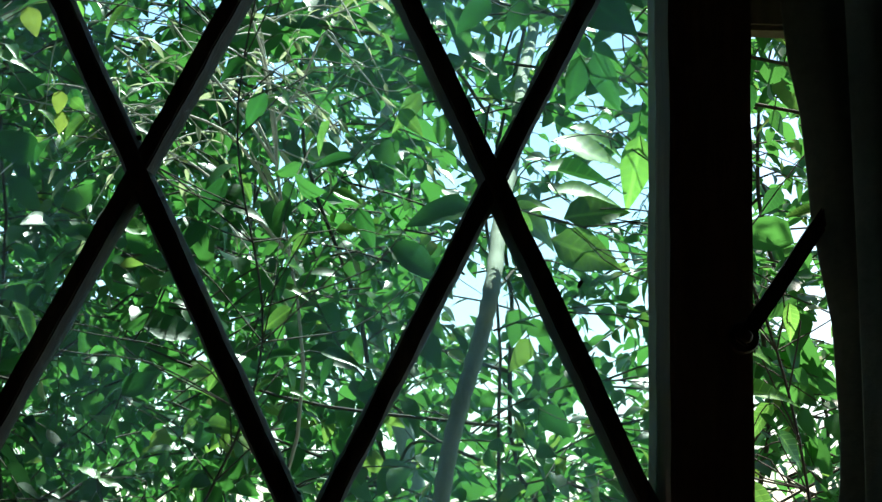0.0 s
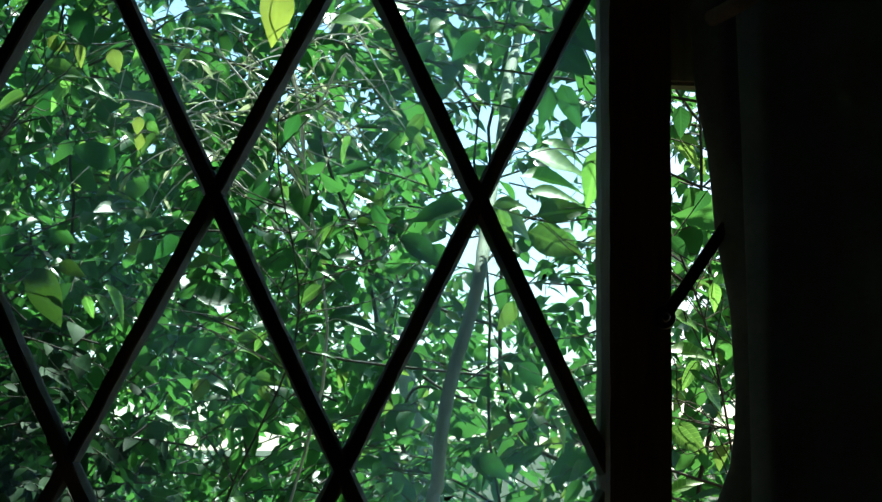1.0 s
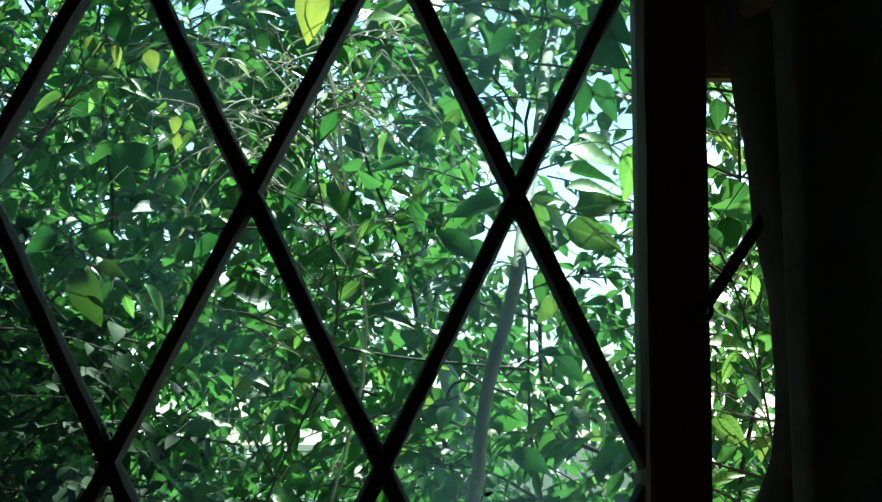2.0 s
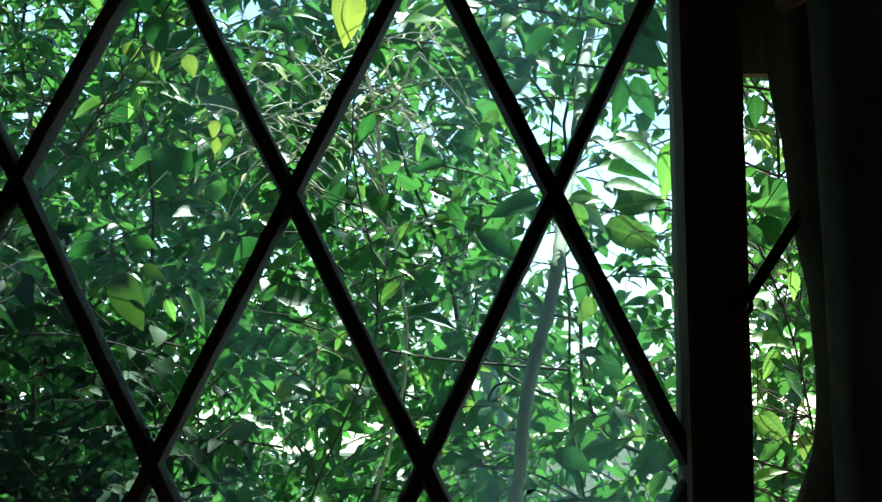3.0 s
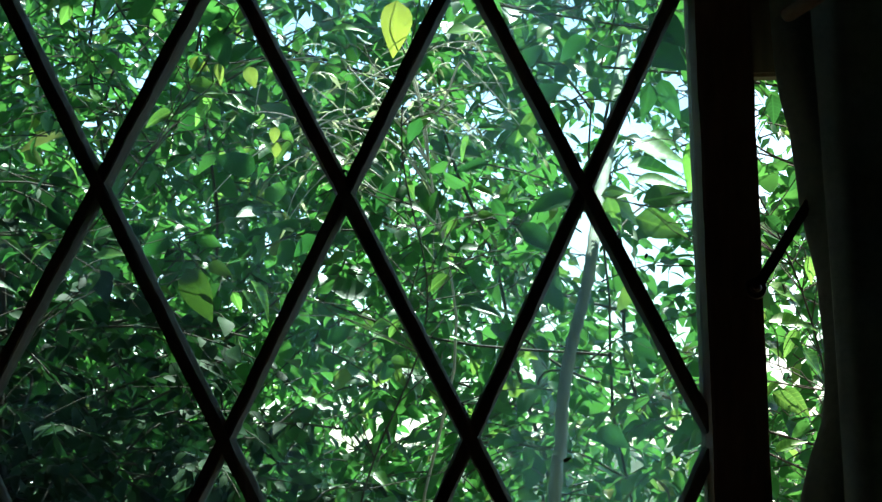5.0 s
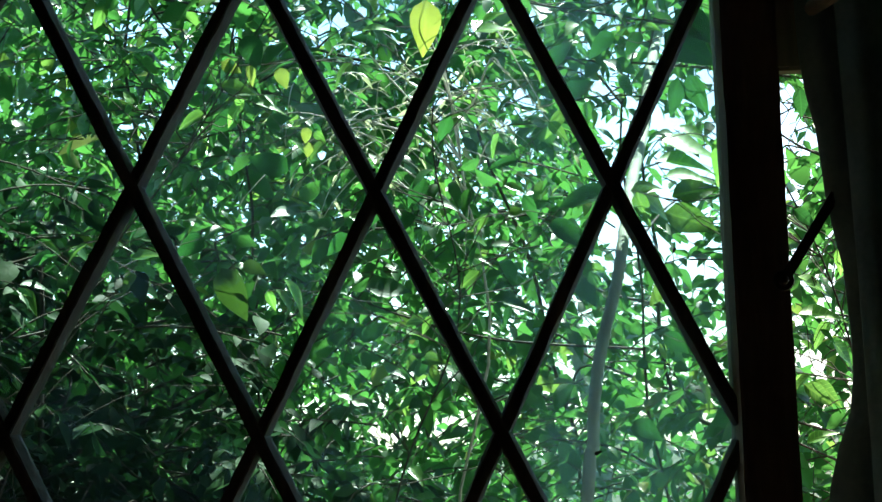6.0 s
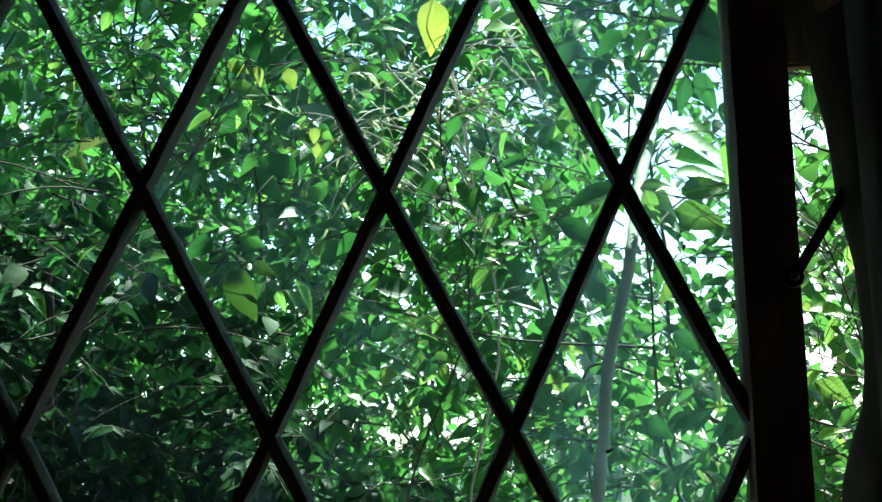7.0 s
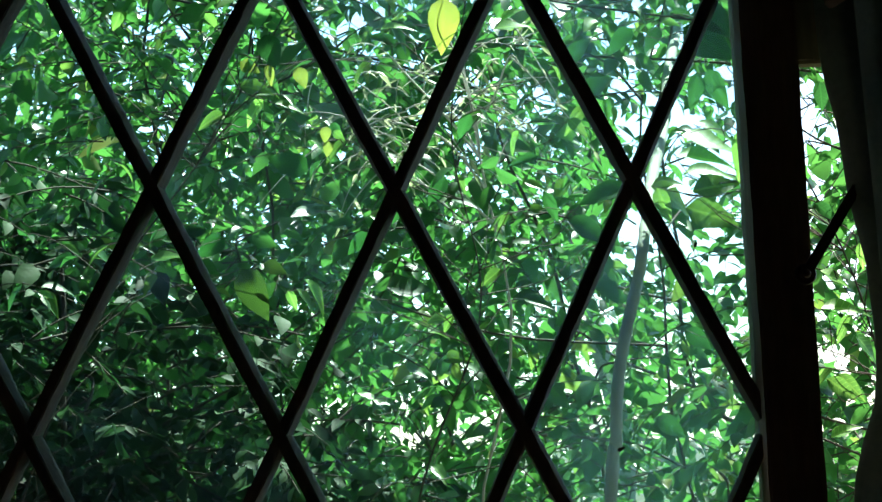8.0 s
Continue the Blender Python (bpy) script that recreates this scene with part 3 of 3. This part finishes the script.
# crown above the view, added only to block and dapple the sun
plant("tree", "tall tree with unseen crown added to shade the thicket", "tree", 17, (-2.4, 3.0, -0.35),
      [[(-2.4, 3.0, -0.4), (-2.3, 2.9, 1.2), (-2.0, 2.7, 2.4), (-1.4, 2.3, 3.2), (-0.4, 1.9, 3.6)]],
      [(-1.8, 2.0, 3.3), (-0.6, 1.6, 3.2), (0.4, 2.2, 3.3), (-2.6, 3.4, 3.6), (-0.8, 3.2, 3.6), (-1.2, 0.9, 3.1), (0.9, 3.0, 3.5), (-0.3, 1.3, 2.9), (-0.7, 1.0, 2.8), (-0.2, 1.9, 2.9)], (1.0, 0.9, 0.45), 150, 0.45, 12, (0.07, 0.11), M_FAR, M_BARK,
      shade_keep, 0.07, 0.003, 0.03, "trees outside")

# added high in the west to keep light off the leaves below
plant("shading_shrub", "tall shrub added above the view to shade the west end", "shrub", 19, (-1.2, 0.8, -0.35),
      [[(-1.2, 0.8, -0.4), (-1.2, 0.8, 0.9), (-1.1, 0.85, 1.8), (-0.85, 0.95, 2.3), (-0.4, 1.1, 2.5)]],
      [(-0.75, 0.8, 2.3), (-0.9, 1.5, 2.4), (-0.5, 1.2, 2.45), (-0.95, 0.7, 1.6), (-0.3, 0.8, 2.35)], (0.45, 0.45, 0.3), 30, 0.3, 12, (0.045, 0.08), M_FAR, M_TWIG,
      None, 0.015, 0.0015, 0.03, "shrubs outside")

MID = [
    (21, (-1.0, 2.2), (-0.75, 2.2, 1.45)), (22, (0.1, 2.6), (0.15, 2.5, 1.5)), (23, (1.1, 2.3), (1.0, 2.2, 1.4)),
    (29, (-0.55, 2.0), (-0.55, 2.0, 1.15)), (30, (-1.0, 2.9), (-0.95, 2.9, 1.2)), (27, (-1.5, 3.2), (-1.3, 3.2, 1.5)), (28, (-0.3, 3.4), (-0.3, 3.4, 1.5)), (24, (-0.6, 1.4), (-0.5, 1.4, 1.4)), (25, (0.35, 1.6), (0.3, 1.5, 1.4)), (26, (0.9, 1.3), (0.85, 1.3, 1.3))]
for seed, (bx, by), c in MID:
    plant("shrub", "dense green shrub with small pointed leaves", "shrub", seed, (bx, by, -0.35),
          [[(bx, by, -0.4), (bx + 0.05, by, 0.5), (bx + 0.1, by + 0.05, 1.2), c, (c[0] + 0.05, c[1], c[2] + 0.7)],
           [(bx + 0.05, by, -0.4), (bx - 0.1, by + 0.1, 0.6), (bx - 0.2, by, 1.3), (c[0] - 0.25, c[1], c[2] + 0.5)]],
          [c, (c[0], c[1], c[2] + 0.35), (c[0], c[1], c[2] + 0.6), (c[0] + 0.1, c[1], c[2] - 0.4)], (0.62, 0.45, 0.5), 370 if bx < -0.2 else 250, 0.24, 15, (0.022, 0.046), M_MID, M_TWIG,
          sky_gap, 0.006, 0.0010, 0.05, "shrubs outside")

for seed, (bx, by), c in ((41, (0.9, 3.6), (0.9, 3.6, 0.75)), (42, (1.7, 3.4), (1.7, 3.4, 0.7)), (43, (0.0, 4.2), (0.0, 4.2, 0.7)), (44, (1.3, 4.6), (1.3, 4.6, 0.7)), (45, (2.3, 4.4), (2.3, 4.4, 0.75))):
    plant("bush", "low leafy green bush under the trees", "bush", seed, (bx, by, -0.35),
          [[(bx, by, -0.4), (bx + 0.03, by, 0.2), c, (c[0], c[1], c[2] + 0.35)]],
          [c, (c[0], c[1], c[2] - 0.3)], (0.75, 0.5, 0.5), 130, 0.28, 12, (0.035, 0.065), M_FAR, M_TWIG, None, 0.01, 0.0012, 0.03, "bushes outside")

NEAR = [(31, (-0.35, 0.95), (-0.25, 0.95, 1.55)), (32, (0.25, 0.95), (0.25, 0.9, 1.35)), (33, (0.65, 0.75), (0.6, 0.75, 1.35))]
plant("shrub", "leafy branch of a shrub hanging beside the post", "shrub", 35, (0.8, 0.95, -0.35), [[(0.8, 0.95, -0.4), (0.85, 0.95, 0.8), (0.75, 0.95, 1.6), (0.5, 0.92, 1.88), (0.15, 0.9, 1.93)]],
      [(0.25, 0.9, 1.86)], (0.22, 0.28, 0.1), 48, 0.16, 9, (0.025, 0.05), M_MID, M_TWIG, None, 0.006, 0.0008, 0.1, "shrubs outside")
plant("vine", "tangle of thin vine twigs and narrow leaves, whitened as if sunlit", "vine", 36, (0.05, 0.7, -0.35), [[(0.05, 0.7, -0.4), (0.02, 0.7, 0.6), (0.05, 0.68, 1.4), (0.0, 0.66, 1.8)]],
      [(-0.117, 0.62, 1.688), (-0.062, 0.62, 1.649), (0.005, 0.62, 1.605), (0.031, 0.62, 1.703), (0.080, 0.62, 1.733), (-0.013, 0.62, 1.673)], (0.05, 0.14, 0.05), 64, 0.10, 5, (0.01, 0.024), M_PALE, M_VINE, None, 0.003, 0.0006, 0.15, "", (0.3, 0.55))
for seed, (bx, by), c in NEAR:
    plant("shrub", "green shrub with thin brown twigs near the window", "shrub", seed, (bx, by, -0.35),
          [[(bx, by, -0.4), (bx + 0.05, by, 0.5), c, (c[0] + 0.05, c[1], c[2] + 0.6)]],
          [c, (c[0], c[1], c[2] + 0.2)], (0.4, 0.28, 0.4), 85 if bx < 0.5 else 38, 0.2, 10, (0.02, 0.042), M_MID, M_TWIG,
          sky_gap, 0.0032, 0.0007, 0.12, "shrubs outside")

# low western bushes whose shade is put into their dark leaves
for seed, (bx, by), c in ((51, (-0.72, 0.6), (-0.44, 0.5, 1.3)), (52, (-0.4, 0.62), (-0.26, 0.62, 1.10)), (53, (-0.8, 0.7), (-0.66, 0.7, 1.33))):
    plant("shade_bush", "dense bush low beside the window, leaves darkened for shade", "bush", seed, (bx, by, -0.35),
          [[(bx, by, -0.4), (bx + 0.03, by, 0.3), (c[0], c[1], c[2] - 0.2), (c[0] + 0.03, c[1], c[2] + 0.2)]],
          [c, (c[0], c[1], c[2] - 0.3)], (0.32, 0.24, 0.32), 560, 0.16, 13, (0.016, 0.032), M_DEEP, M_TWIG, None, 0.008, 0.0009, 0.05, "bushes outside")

plant("shrub", "bright green shrub beyond the clear opening", "shrub", 61, (0.62, 1.15, -0.35),
      [[(0.62, 1.15, -0.4), (0.6, 1.15, 0.6), (0.55, 1.12, 1.3), (0.52, 1.1, 1.8)]],
      [(0.53, 1.1, 1.3), (0.52, 1.1, 1.55), (0.5, 1.05, 1.75), (0.54, 1.1, 1.15)], (0.13, 0.2, 0.16), 44, 0.15, 9, (0.025, 0.05), M_MID, M_TWIG,
      None, 0.005, 0.0007, 0.1, "shrubs outside")

# distant thicket that closes the view over the ground
rng = np.random.default_rng(91)
count = 9000
fo = np.stack([rng.uniform(-5, 6, count), rng.uniform(7, 11, count), -0.4 + 2.2 * rng.uniform(0, 1, count) ** 1.2], 1)
fo[:, 2] += 0.35 * np.sin(fo[:, 0] * 1.7) + 0.2 * np.sin(fo[:, 0] * 4.1 + 1)
fd, fn = rng.normal(0, 1, (count, 3)), rng.normal(0, 0.6, (count, 3)) + np.array([0, 0, 0.8])
fv, ff = leaf_cloud(fo, fd, fn, rng.uniform(0.07, 0.13, count), rng.uniform(0.8, 1.2, count), FAR_LEAF)
tagged(array_part("distant_thicket", fv, ff, M_FAR), "distant green thicket behind the trees", "thicket", "", "stuff")

# slender pale sapling by the window
sap = new("sapling")
sap.location = (0.17, 0.27, -0.35)
tagged(sap, "slender sapling with a pale bending stem near the glass", "sapling")
line = spline([(0.145, 0.27, -0.4), (0.148, 0.27, 0.5), (0.152, 0.27, 1.0), (0.1690, 0.27, 1.2504), (0.1742, 0.27, 1.2806), (0.1781, 0.27, 1.3161), (0.1845, 0.27, 1.3516), (0.1925, 0.27, 1.3873), (0.2004, 0.27, 1.4179), (0.2062, 0.27, 1.4435), (0.2109, 0.27, 1.4692), (0.225, 0.40, 1.525), (0.251, 0.65, 1.616), (0.285, 1.00, 1.760), (0.322, 1.30, 1.918), (0.352, 1.45, 2.168), (0.372, 1.5, 2.518)], 90)
line[:, 0] += 0.0015 * np.sin(line[:, 2] * 31)
v, f = tube(line - np.array(sap.location), np.interp(line[:, 2], [-0.4, 1.3, 1.5, 1.7, 2.5], [0.012, 0.0062, 0.0058, 0.0075, 0.003]) * (1 + 0.09 * np.sin(np.arange(90) * 2.3)), 10)
array_part("trunk", v, f, M_BARK, sap)

# broad-leaved climber close to the panes: every leaf a piece of its own
climber = new("climber")
climber.location = (0.0, 0.3, -0.35)
tagged(climber, "broad-leaved green climber with some yellowing leaves close to the panes", "climber")
COFF = np.array(climber.location)
LEAF_KINDS = [leaf_shape(7, 0.62, 0.25, 0.18, 0.12), leaf_shape(7, 0.5, 0.4, 0.3, 0.1), leaf_shape(7, 0.72, 0.15, 0.1, 0.16), leaf_shape(7, 0.4, 0.5, 0.35, 0.08)]
leaf_data = {}


def single_leaf(p, along, normal, length, kind, mat, stretch=1.0):
    key = (kind, mat.name)
    lv, lf, luv = LEAF_KINDS[kind]
    if key not in leaf_data:
        ob = array_part("leaf", lv, lf, mat, climber, "", luv)
        leaf_data[key] = ob.data
    else:
        ob = new("leaf", leaf_data[key])
        ob.parent = climber
    d, s, n = frames_of(np.array([along], float), np.array([normal], float))
    m = Matrix((*zip(d[0] * length, s[0] * length * stretch, n[0] * length),)).to_4x4()
    m.translation = Vector(np.array(p) - COFF)
    ob.matrix_local = m
    return ob


# x, y, z of the blade's base, way it points (x, y, z), way it faces (x, y, z), length, kind, material
SPECIAL = [
    (-0.0899, 0.300, 1.6061, (-0.13, 0.00, -0.99), (0.1, -1, 0.2), 0.0171, 2, M_YELLOW),
    (-0.0879, 0.300, 1.5912, (-0.17, 0.00, -0.99), (0.2, -1, 0.3), 0.0161, 2, M_YELLOW),
    (-0.0836, 0.300, 1.6007, (0.80, 0.00, -0.61), (0.1, -1, 0.2), 0.0145, 2, M_LIME),
    (0.0288, 0.360, 1.7403, (-0.06, 0.00, -1.00), (0.25, -1, 0.1), 0.0577, 0, M_LEMON),
    (-0.1730, 0.300, 1.6753, (0.87, 0.00, -0.49), (0.1, -1, 0.2), 0.0230, 2, M_YELLOW),
    (-0.1455, 0.300, 1.6714, (0.19, 0.00, -0.98), (0.3, -1, 0.2), 0.0219, 1, M_YELLOW),
    (-0.1171, 0.310, 1.6685, (0.32, 0.00, -0.95), (0.1, -1, 0.2), 0.0229, 2, M_YELLOW),
    (-0.1432, 0.270, 1.6952, (0.31, 0.00, -0.95), (0.1, -1, 0.2), 0.0369, 2, M_NEARDARK),
    (-0.1845, 0.340, 1.4740, (0.36, 0.00, -0.93), (-0.2, -1, 0.15), 0.0579, 0, M_OLIVE),
    (-0.1137, 0.270, 1.4540, (0.61, 0.00, -0.80), (0.7, -0.5, 0.5), 0.0421, 3, M_LIME),
    (-0.1322, 0.280, 1.4448, (0.40, 0.00, -0.92), (0.1, -1, 0.2), 0.0217, 1, M_LIME),
    (-0.1670, 0.360, 1.4797, (0.91, 0.00, -0.42), (0.1, -1, 0.2), 0.0268, 0, M_OLIVE),
    (0.2753, 0.300, 1.6374, (-0.14, 0.00, -0.99), (0.3, -1, 0), 0.0386, 1, M_NEARDARK),
    (0.2859, 0.300, 1.6398, (0.36, 0.00, -0.93), (-0.3, -1, 0), 0.0437, 1, M_NEARDARK),
    (0.2584, 0.200, 1.6628, (0.83, 0.00, -0.56), (0, -1, 0.2), 0.0562, 2, M_NEARDARK),
    (0.2690, 0.200, 1.6829, (0.80, 0.00, -0.60), (0.3, -1, 0.1), 0.0521, 0, M_NEARDARK),
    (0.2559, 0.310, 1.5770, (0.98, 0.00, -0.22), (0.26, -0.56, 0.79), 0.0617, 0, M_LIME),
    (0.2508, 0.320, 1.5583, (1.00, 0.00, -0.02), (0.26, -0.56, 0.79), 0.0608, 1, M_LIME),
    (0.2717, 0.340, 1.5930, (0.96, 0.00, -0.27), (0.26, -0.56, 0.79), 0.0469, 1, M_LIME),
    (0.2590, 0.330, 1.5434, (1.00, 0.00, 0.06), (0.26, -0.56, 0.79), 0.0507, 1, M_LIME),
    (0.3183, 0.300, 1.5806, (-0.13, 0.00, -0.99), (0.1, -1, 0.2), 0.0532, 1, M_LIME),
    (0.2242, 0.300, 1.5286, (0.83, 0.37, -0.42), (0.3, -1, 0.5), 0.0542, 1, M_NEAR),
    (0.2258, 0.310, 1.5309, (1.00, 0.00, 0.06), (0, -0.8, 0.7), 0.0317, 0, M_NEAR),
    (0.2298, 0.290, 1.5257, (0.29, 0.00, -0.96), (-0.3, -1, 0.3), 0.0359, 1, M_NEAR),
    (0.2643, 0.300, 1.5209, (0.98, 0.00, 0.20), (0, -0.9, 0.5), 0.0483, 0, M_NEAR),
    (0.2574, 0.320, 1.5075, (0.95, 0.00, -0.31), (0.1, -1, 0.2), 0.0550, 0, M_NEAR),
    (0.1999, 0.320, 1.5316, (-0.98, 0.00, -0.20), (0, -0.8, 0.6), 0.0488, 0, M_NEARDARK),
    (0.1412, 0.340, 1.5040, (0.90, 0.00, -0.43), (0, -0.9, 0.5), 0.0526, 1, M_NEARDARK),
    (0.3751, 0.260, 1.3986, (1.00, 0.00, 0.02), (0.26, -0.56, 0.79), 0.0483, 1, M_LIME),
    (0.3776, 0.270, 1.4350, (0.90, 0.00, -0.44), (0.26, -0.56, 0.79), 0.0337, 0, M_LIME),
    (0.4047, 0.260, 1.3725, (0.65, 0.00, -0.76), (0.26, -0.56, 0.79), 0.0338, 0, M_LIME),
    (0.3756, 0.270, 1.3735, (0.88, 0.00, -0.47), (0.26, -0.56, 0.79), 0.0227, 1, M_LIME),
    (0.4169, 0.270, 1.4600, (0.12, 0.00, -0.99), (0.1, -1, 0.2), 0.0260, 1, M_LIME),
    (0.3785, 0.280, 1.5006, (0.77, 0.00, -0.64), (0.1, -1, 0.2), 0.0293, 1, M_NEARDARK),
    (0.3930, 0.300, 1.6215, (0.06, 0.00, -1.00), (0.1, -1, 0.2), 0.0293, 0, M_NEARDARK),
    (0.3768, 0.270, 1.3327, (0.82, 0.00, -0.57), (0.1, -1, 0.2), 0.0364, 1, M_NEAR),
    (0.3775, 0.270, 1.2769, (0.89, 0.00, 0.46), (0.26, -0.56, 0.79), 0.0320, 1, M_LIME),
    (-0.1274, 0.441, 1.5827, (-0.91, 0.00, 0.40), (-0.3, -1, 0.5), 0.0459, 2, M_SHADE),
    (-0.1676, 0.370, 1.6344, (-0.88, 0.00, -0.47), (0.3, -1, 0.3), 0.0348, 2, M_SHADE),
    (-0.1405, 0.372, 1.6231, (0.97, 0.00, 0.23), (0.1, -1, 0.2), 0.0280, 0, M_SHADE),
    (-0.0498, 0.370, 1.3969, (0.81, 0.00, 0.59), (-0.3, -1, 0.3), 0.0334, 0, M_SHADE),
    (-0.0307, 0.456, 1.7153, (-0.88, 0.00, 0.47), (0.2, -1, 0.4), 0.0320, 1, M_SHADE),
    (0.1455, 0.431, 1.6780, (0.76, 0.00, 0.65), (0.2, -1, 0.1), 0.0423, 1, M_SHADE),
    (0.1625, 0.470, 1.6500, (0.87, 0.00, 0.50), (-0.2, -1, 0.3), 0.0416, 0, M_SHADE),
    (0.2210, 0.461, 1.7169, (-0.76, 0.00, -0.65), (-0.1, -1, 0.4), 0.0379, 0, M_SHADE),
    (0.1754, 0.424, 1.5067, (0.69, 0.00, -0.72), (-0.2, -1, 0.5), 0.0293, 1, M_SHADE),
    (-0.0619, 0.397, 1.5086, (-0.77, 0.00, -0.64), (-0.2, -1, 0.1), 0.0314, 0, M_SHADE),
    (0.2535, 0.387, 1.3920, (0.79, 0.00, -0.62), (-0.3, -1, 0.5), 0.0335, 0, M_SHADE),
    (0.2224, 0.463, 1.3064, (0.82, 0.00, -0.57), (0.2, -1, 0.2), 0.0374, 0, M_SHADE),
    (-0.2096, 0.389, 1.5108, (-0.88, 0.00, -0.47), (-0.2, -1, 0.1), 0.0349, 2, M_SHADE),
    (-0.0558, 0.310, 1.3366, (-0.89, 0.00, 0.46), (0.26, -0.56, 0.79), 0.0176, 2, M_LIME),
    (-0.0574, 0.310, 1.3355, (0.97, 0.00, -0.25), (0.26, -0.56, 0.79), 0.0178, 2, M_LIME),
    (-0.0584, 0.310, 1.3408, (0.83, 0.00, 0.56), (0.26, -0.56, 0.79), 0.0127, 1, M_LIME),
    (0.0731, 0.320, 1.3973, (0.99, 0.00, -0.14), (0.26, -0.56, 0.79), 0.0175, 3, M_NEAR),
    (0.0778, 0.340, 1.7007, (0.99, 0.00, 0.16), (0.26, -0.56, 0.79), 0.0367, 0, M_LIME),
    (0.0861, 0.340, 1.7087, (0.81, 0.00, 0.59), (0.26, -0.56, 0.79), 0.0271, 1, M_LIME),
    (-0.0348, 0.330, 1.7054, (0.98, 0.00, 0.19), (0.26, -0.56, 0.79), 0.0357, 3, M_LIME),
    (-0.3827, 0.310, 1.6851, (-1.00, 0.00, -0.08), (0.26, -0.56, 0.79), 0.0403, 0, M_NEAR),
    (-0.2627, 0.300, 1.6362, (-0.48, 0.00, 0.88), (0.26, -0.56, 0.79), 0.0166, 2, M_LIME),
    (-0.2903, 0.300, 1.7332, (-0.45, 0.00, -0.89), (0.1, -1, 0.2), 0.0204, 2, M_LIME),
    (-0.1236, 0.280, 1.4459, (0.69, 0.00, -0.72), (0.7, -0.5, 0.5), 0.0274, 1, M_NEAR),]
tips = []
for x, y, z, al, nr, ln, kd, mt in SPECIAL:
    single_leaf((x, y, z), al, nr, ln, kd, mt)
    tips.append((x, y, z))

rng = np.random.default_rng(77)
stems = [spline([(-0.55, 0.3, -0.4), (-0.5, 0.28, 0.8), (-0.36, 0.27, 1.35), (-0.2, 0.29, 1.6), (-0.05, 0.32, 1.85)], 40),
         spline([(0.5, 0.35, -0.4), (0.46, 0.32, 0.9), (0.43, 0.29, 1.35), (0.34, 0.3, 1.6), (0.22, 0.32, 1.85)], 40),
         spline([(-0.1, 0.4, -0.4), (-0.05, 0.36, 0.8), (-0.03, 0.38, 1.2), (0.05, 0.36, 1.42), (0.03, 0.37, 1.62), (0.09, 0.36, 1.9)], 40)]
for st in stems:
    v, f = tube(st - COFF, np.linspace(0.0016, 0.0006, 40), 6)
    array_part("stem", v, f, M_TWIG, climber)
limb_tubes = []
for p in tips:
    a = nearest(stems, np.array(p))
    mid = a + (np.array(p) - a) * 0.4 + np.array([0, 0, 0.015]) + rng.normal(0, 0.012, 3)
    late = a + (np.array(p) - a) * 0.75 + rng.normal(0, 0.008, 3)
    limb_tubes.append(tube(spline([a, mid, late, p], 10) - COFF, np.linspace(0.0007, 0.0004, 10), 4))
for i in range(72):
    st = stems[int(rng.integers(3))][int(rng.integers(14, 38))]
    dx = rng.uniform(-1, 1)
    end = st + np.array([dx * 0.26, rng.uniform(-0.06, 0.16), rng.normal(0.0, 0.1)])
    if end[1] < 0.17:
        end[1] = 0.17
    pts = spline([st, (st + end) / 2 + np.array([0, 0, 0.03]), end], 10)
    limb_tubes.append(tube(pts - COFF, np.linspace(0.0006, 0.0003, 10), 4))
    for k in range(5):
        q = pts[2 + k + (k > 2)] if 2 + k + (k > 2) < 10 else pts[-1]
        if q[0] < -0.05 and q[2] < 1.46:
            continue
        sky_here = sky_gap(*q)
        if rng.uniform() > 0.5 + 0.5 * sky_here:
            continue
        al = np.array([(1 if k % 2 else -1) * rng.uniform(0.3, 1), rng.normal(0, 0.4), rng.uniform(-1.0, 0.2)])
        nr = np.array([rng.normal(0, 0.4), -rng.uniform(0.2, 1), rng.uniform(0.2, 1.1)])
        # more sunlit lime, fewer dark leaves to the east: lighting put into colour
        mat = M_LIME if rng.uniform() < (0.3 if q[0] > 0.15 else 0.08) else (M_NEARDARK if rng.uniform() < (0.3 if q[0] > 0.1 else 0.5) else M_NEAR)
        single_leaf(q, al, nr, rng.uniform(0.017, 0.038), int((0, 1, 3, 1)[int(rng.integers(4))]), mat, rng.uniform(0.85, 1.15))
for v, f in limb_tubes:
    array_part("twig", v, f, M_TWIG, climber)
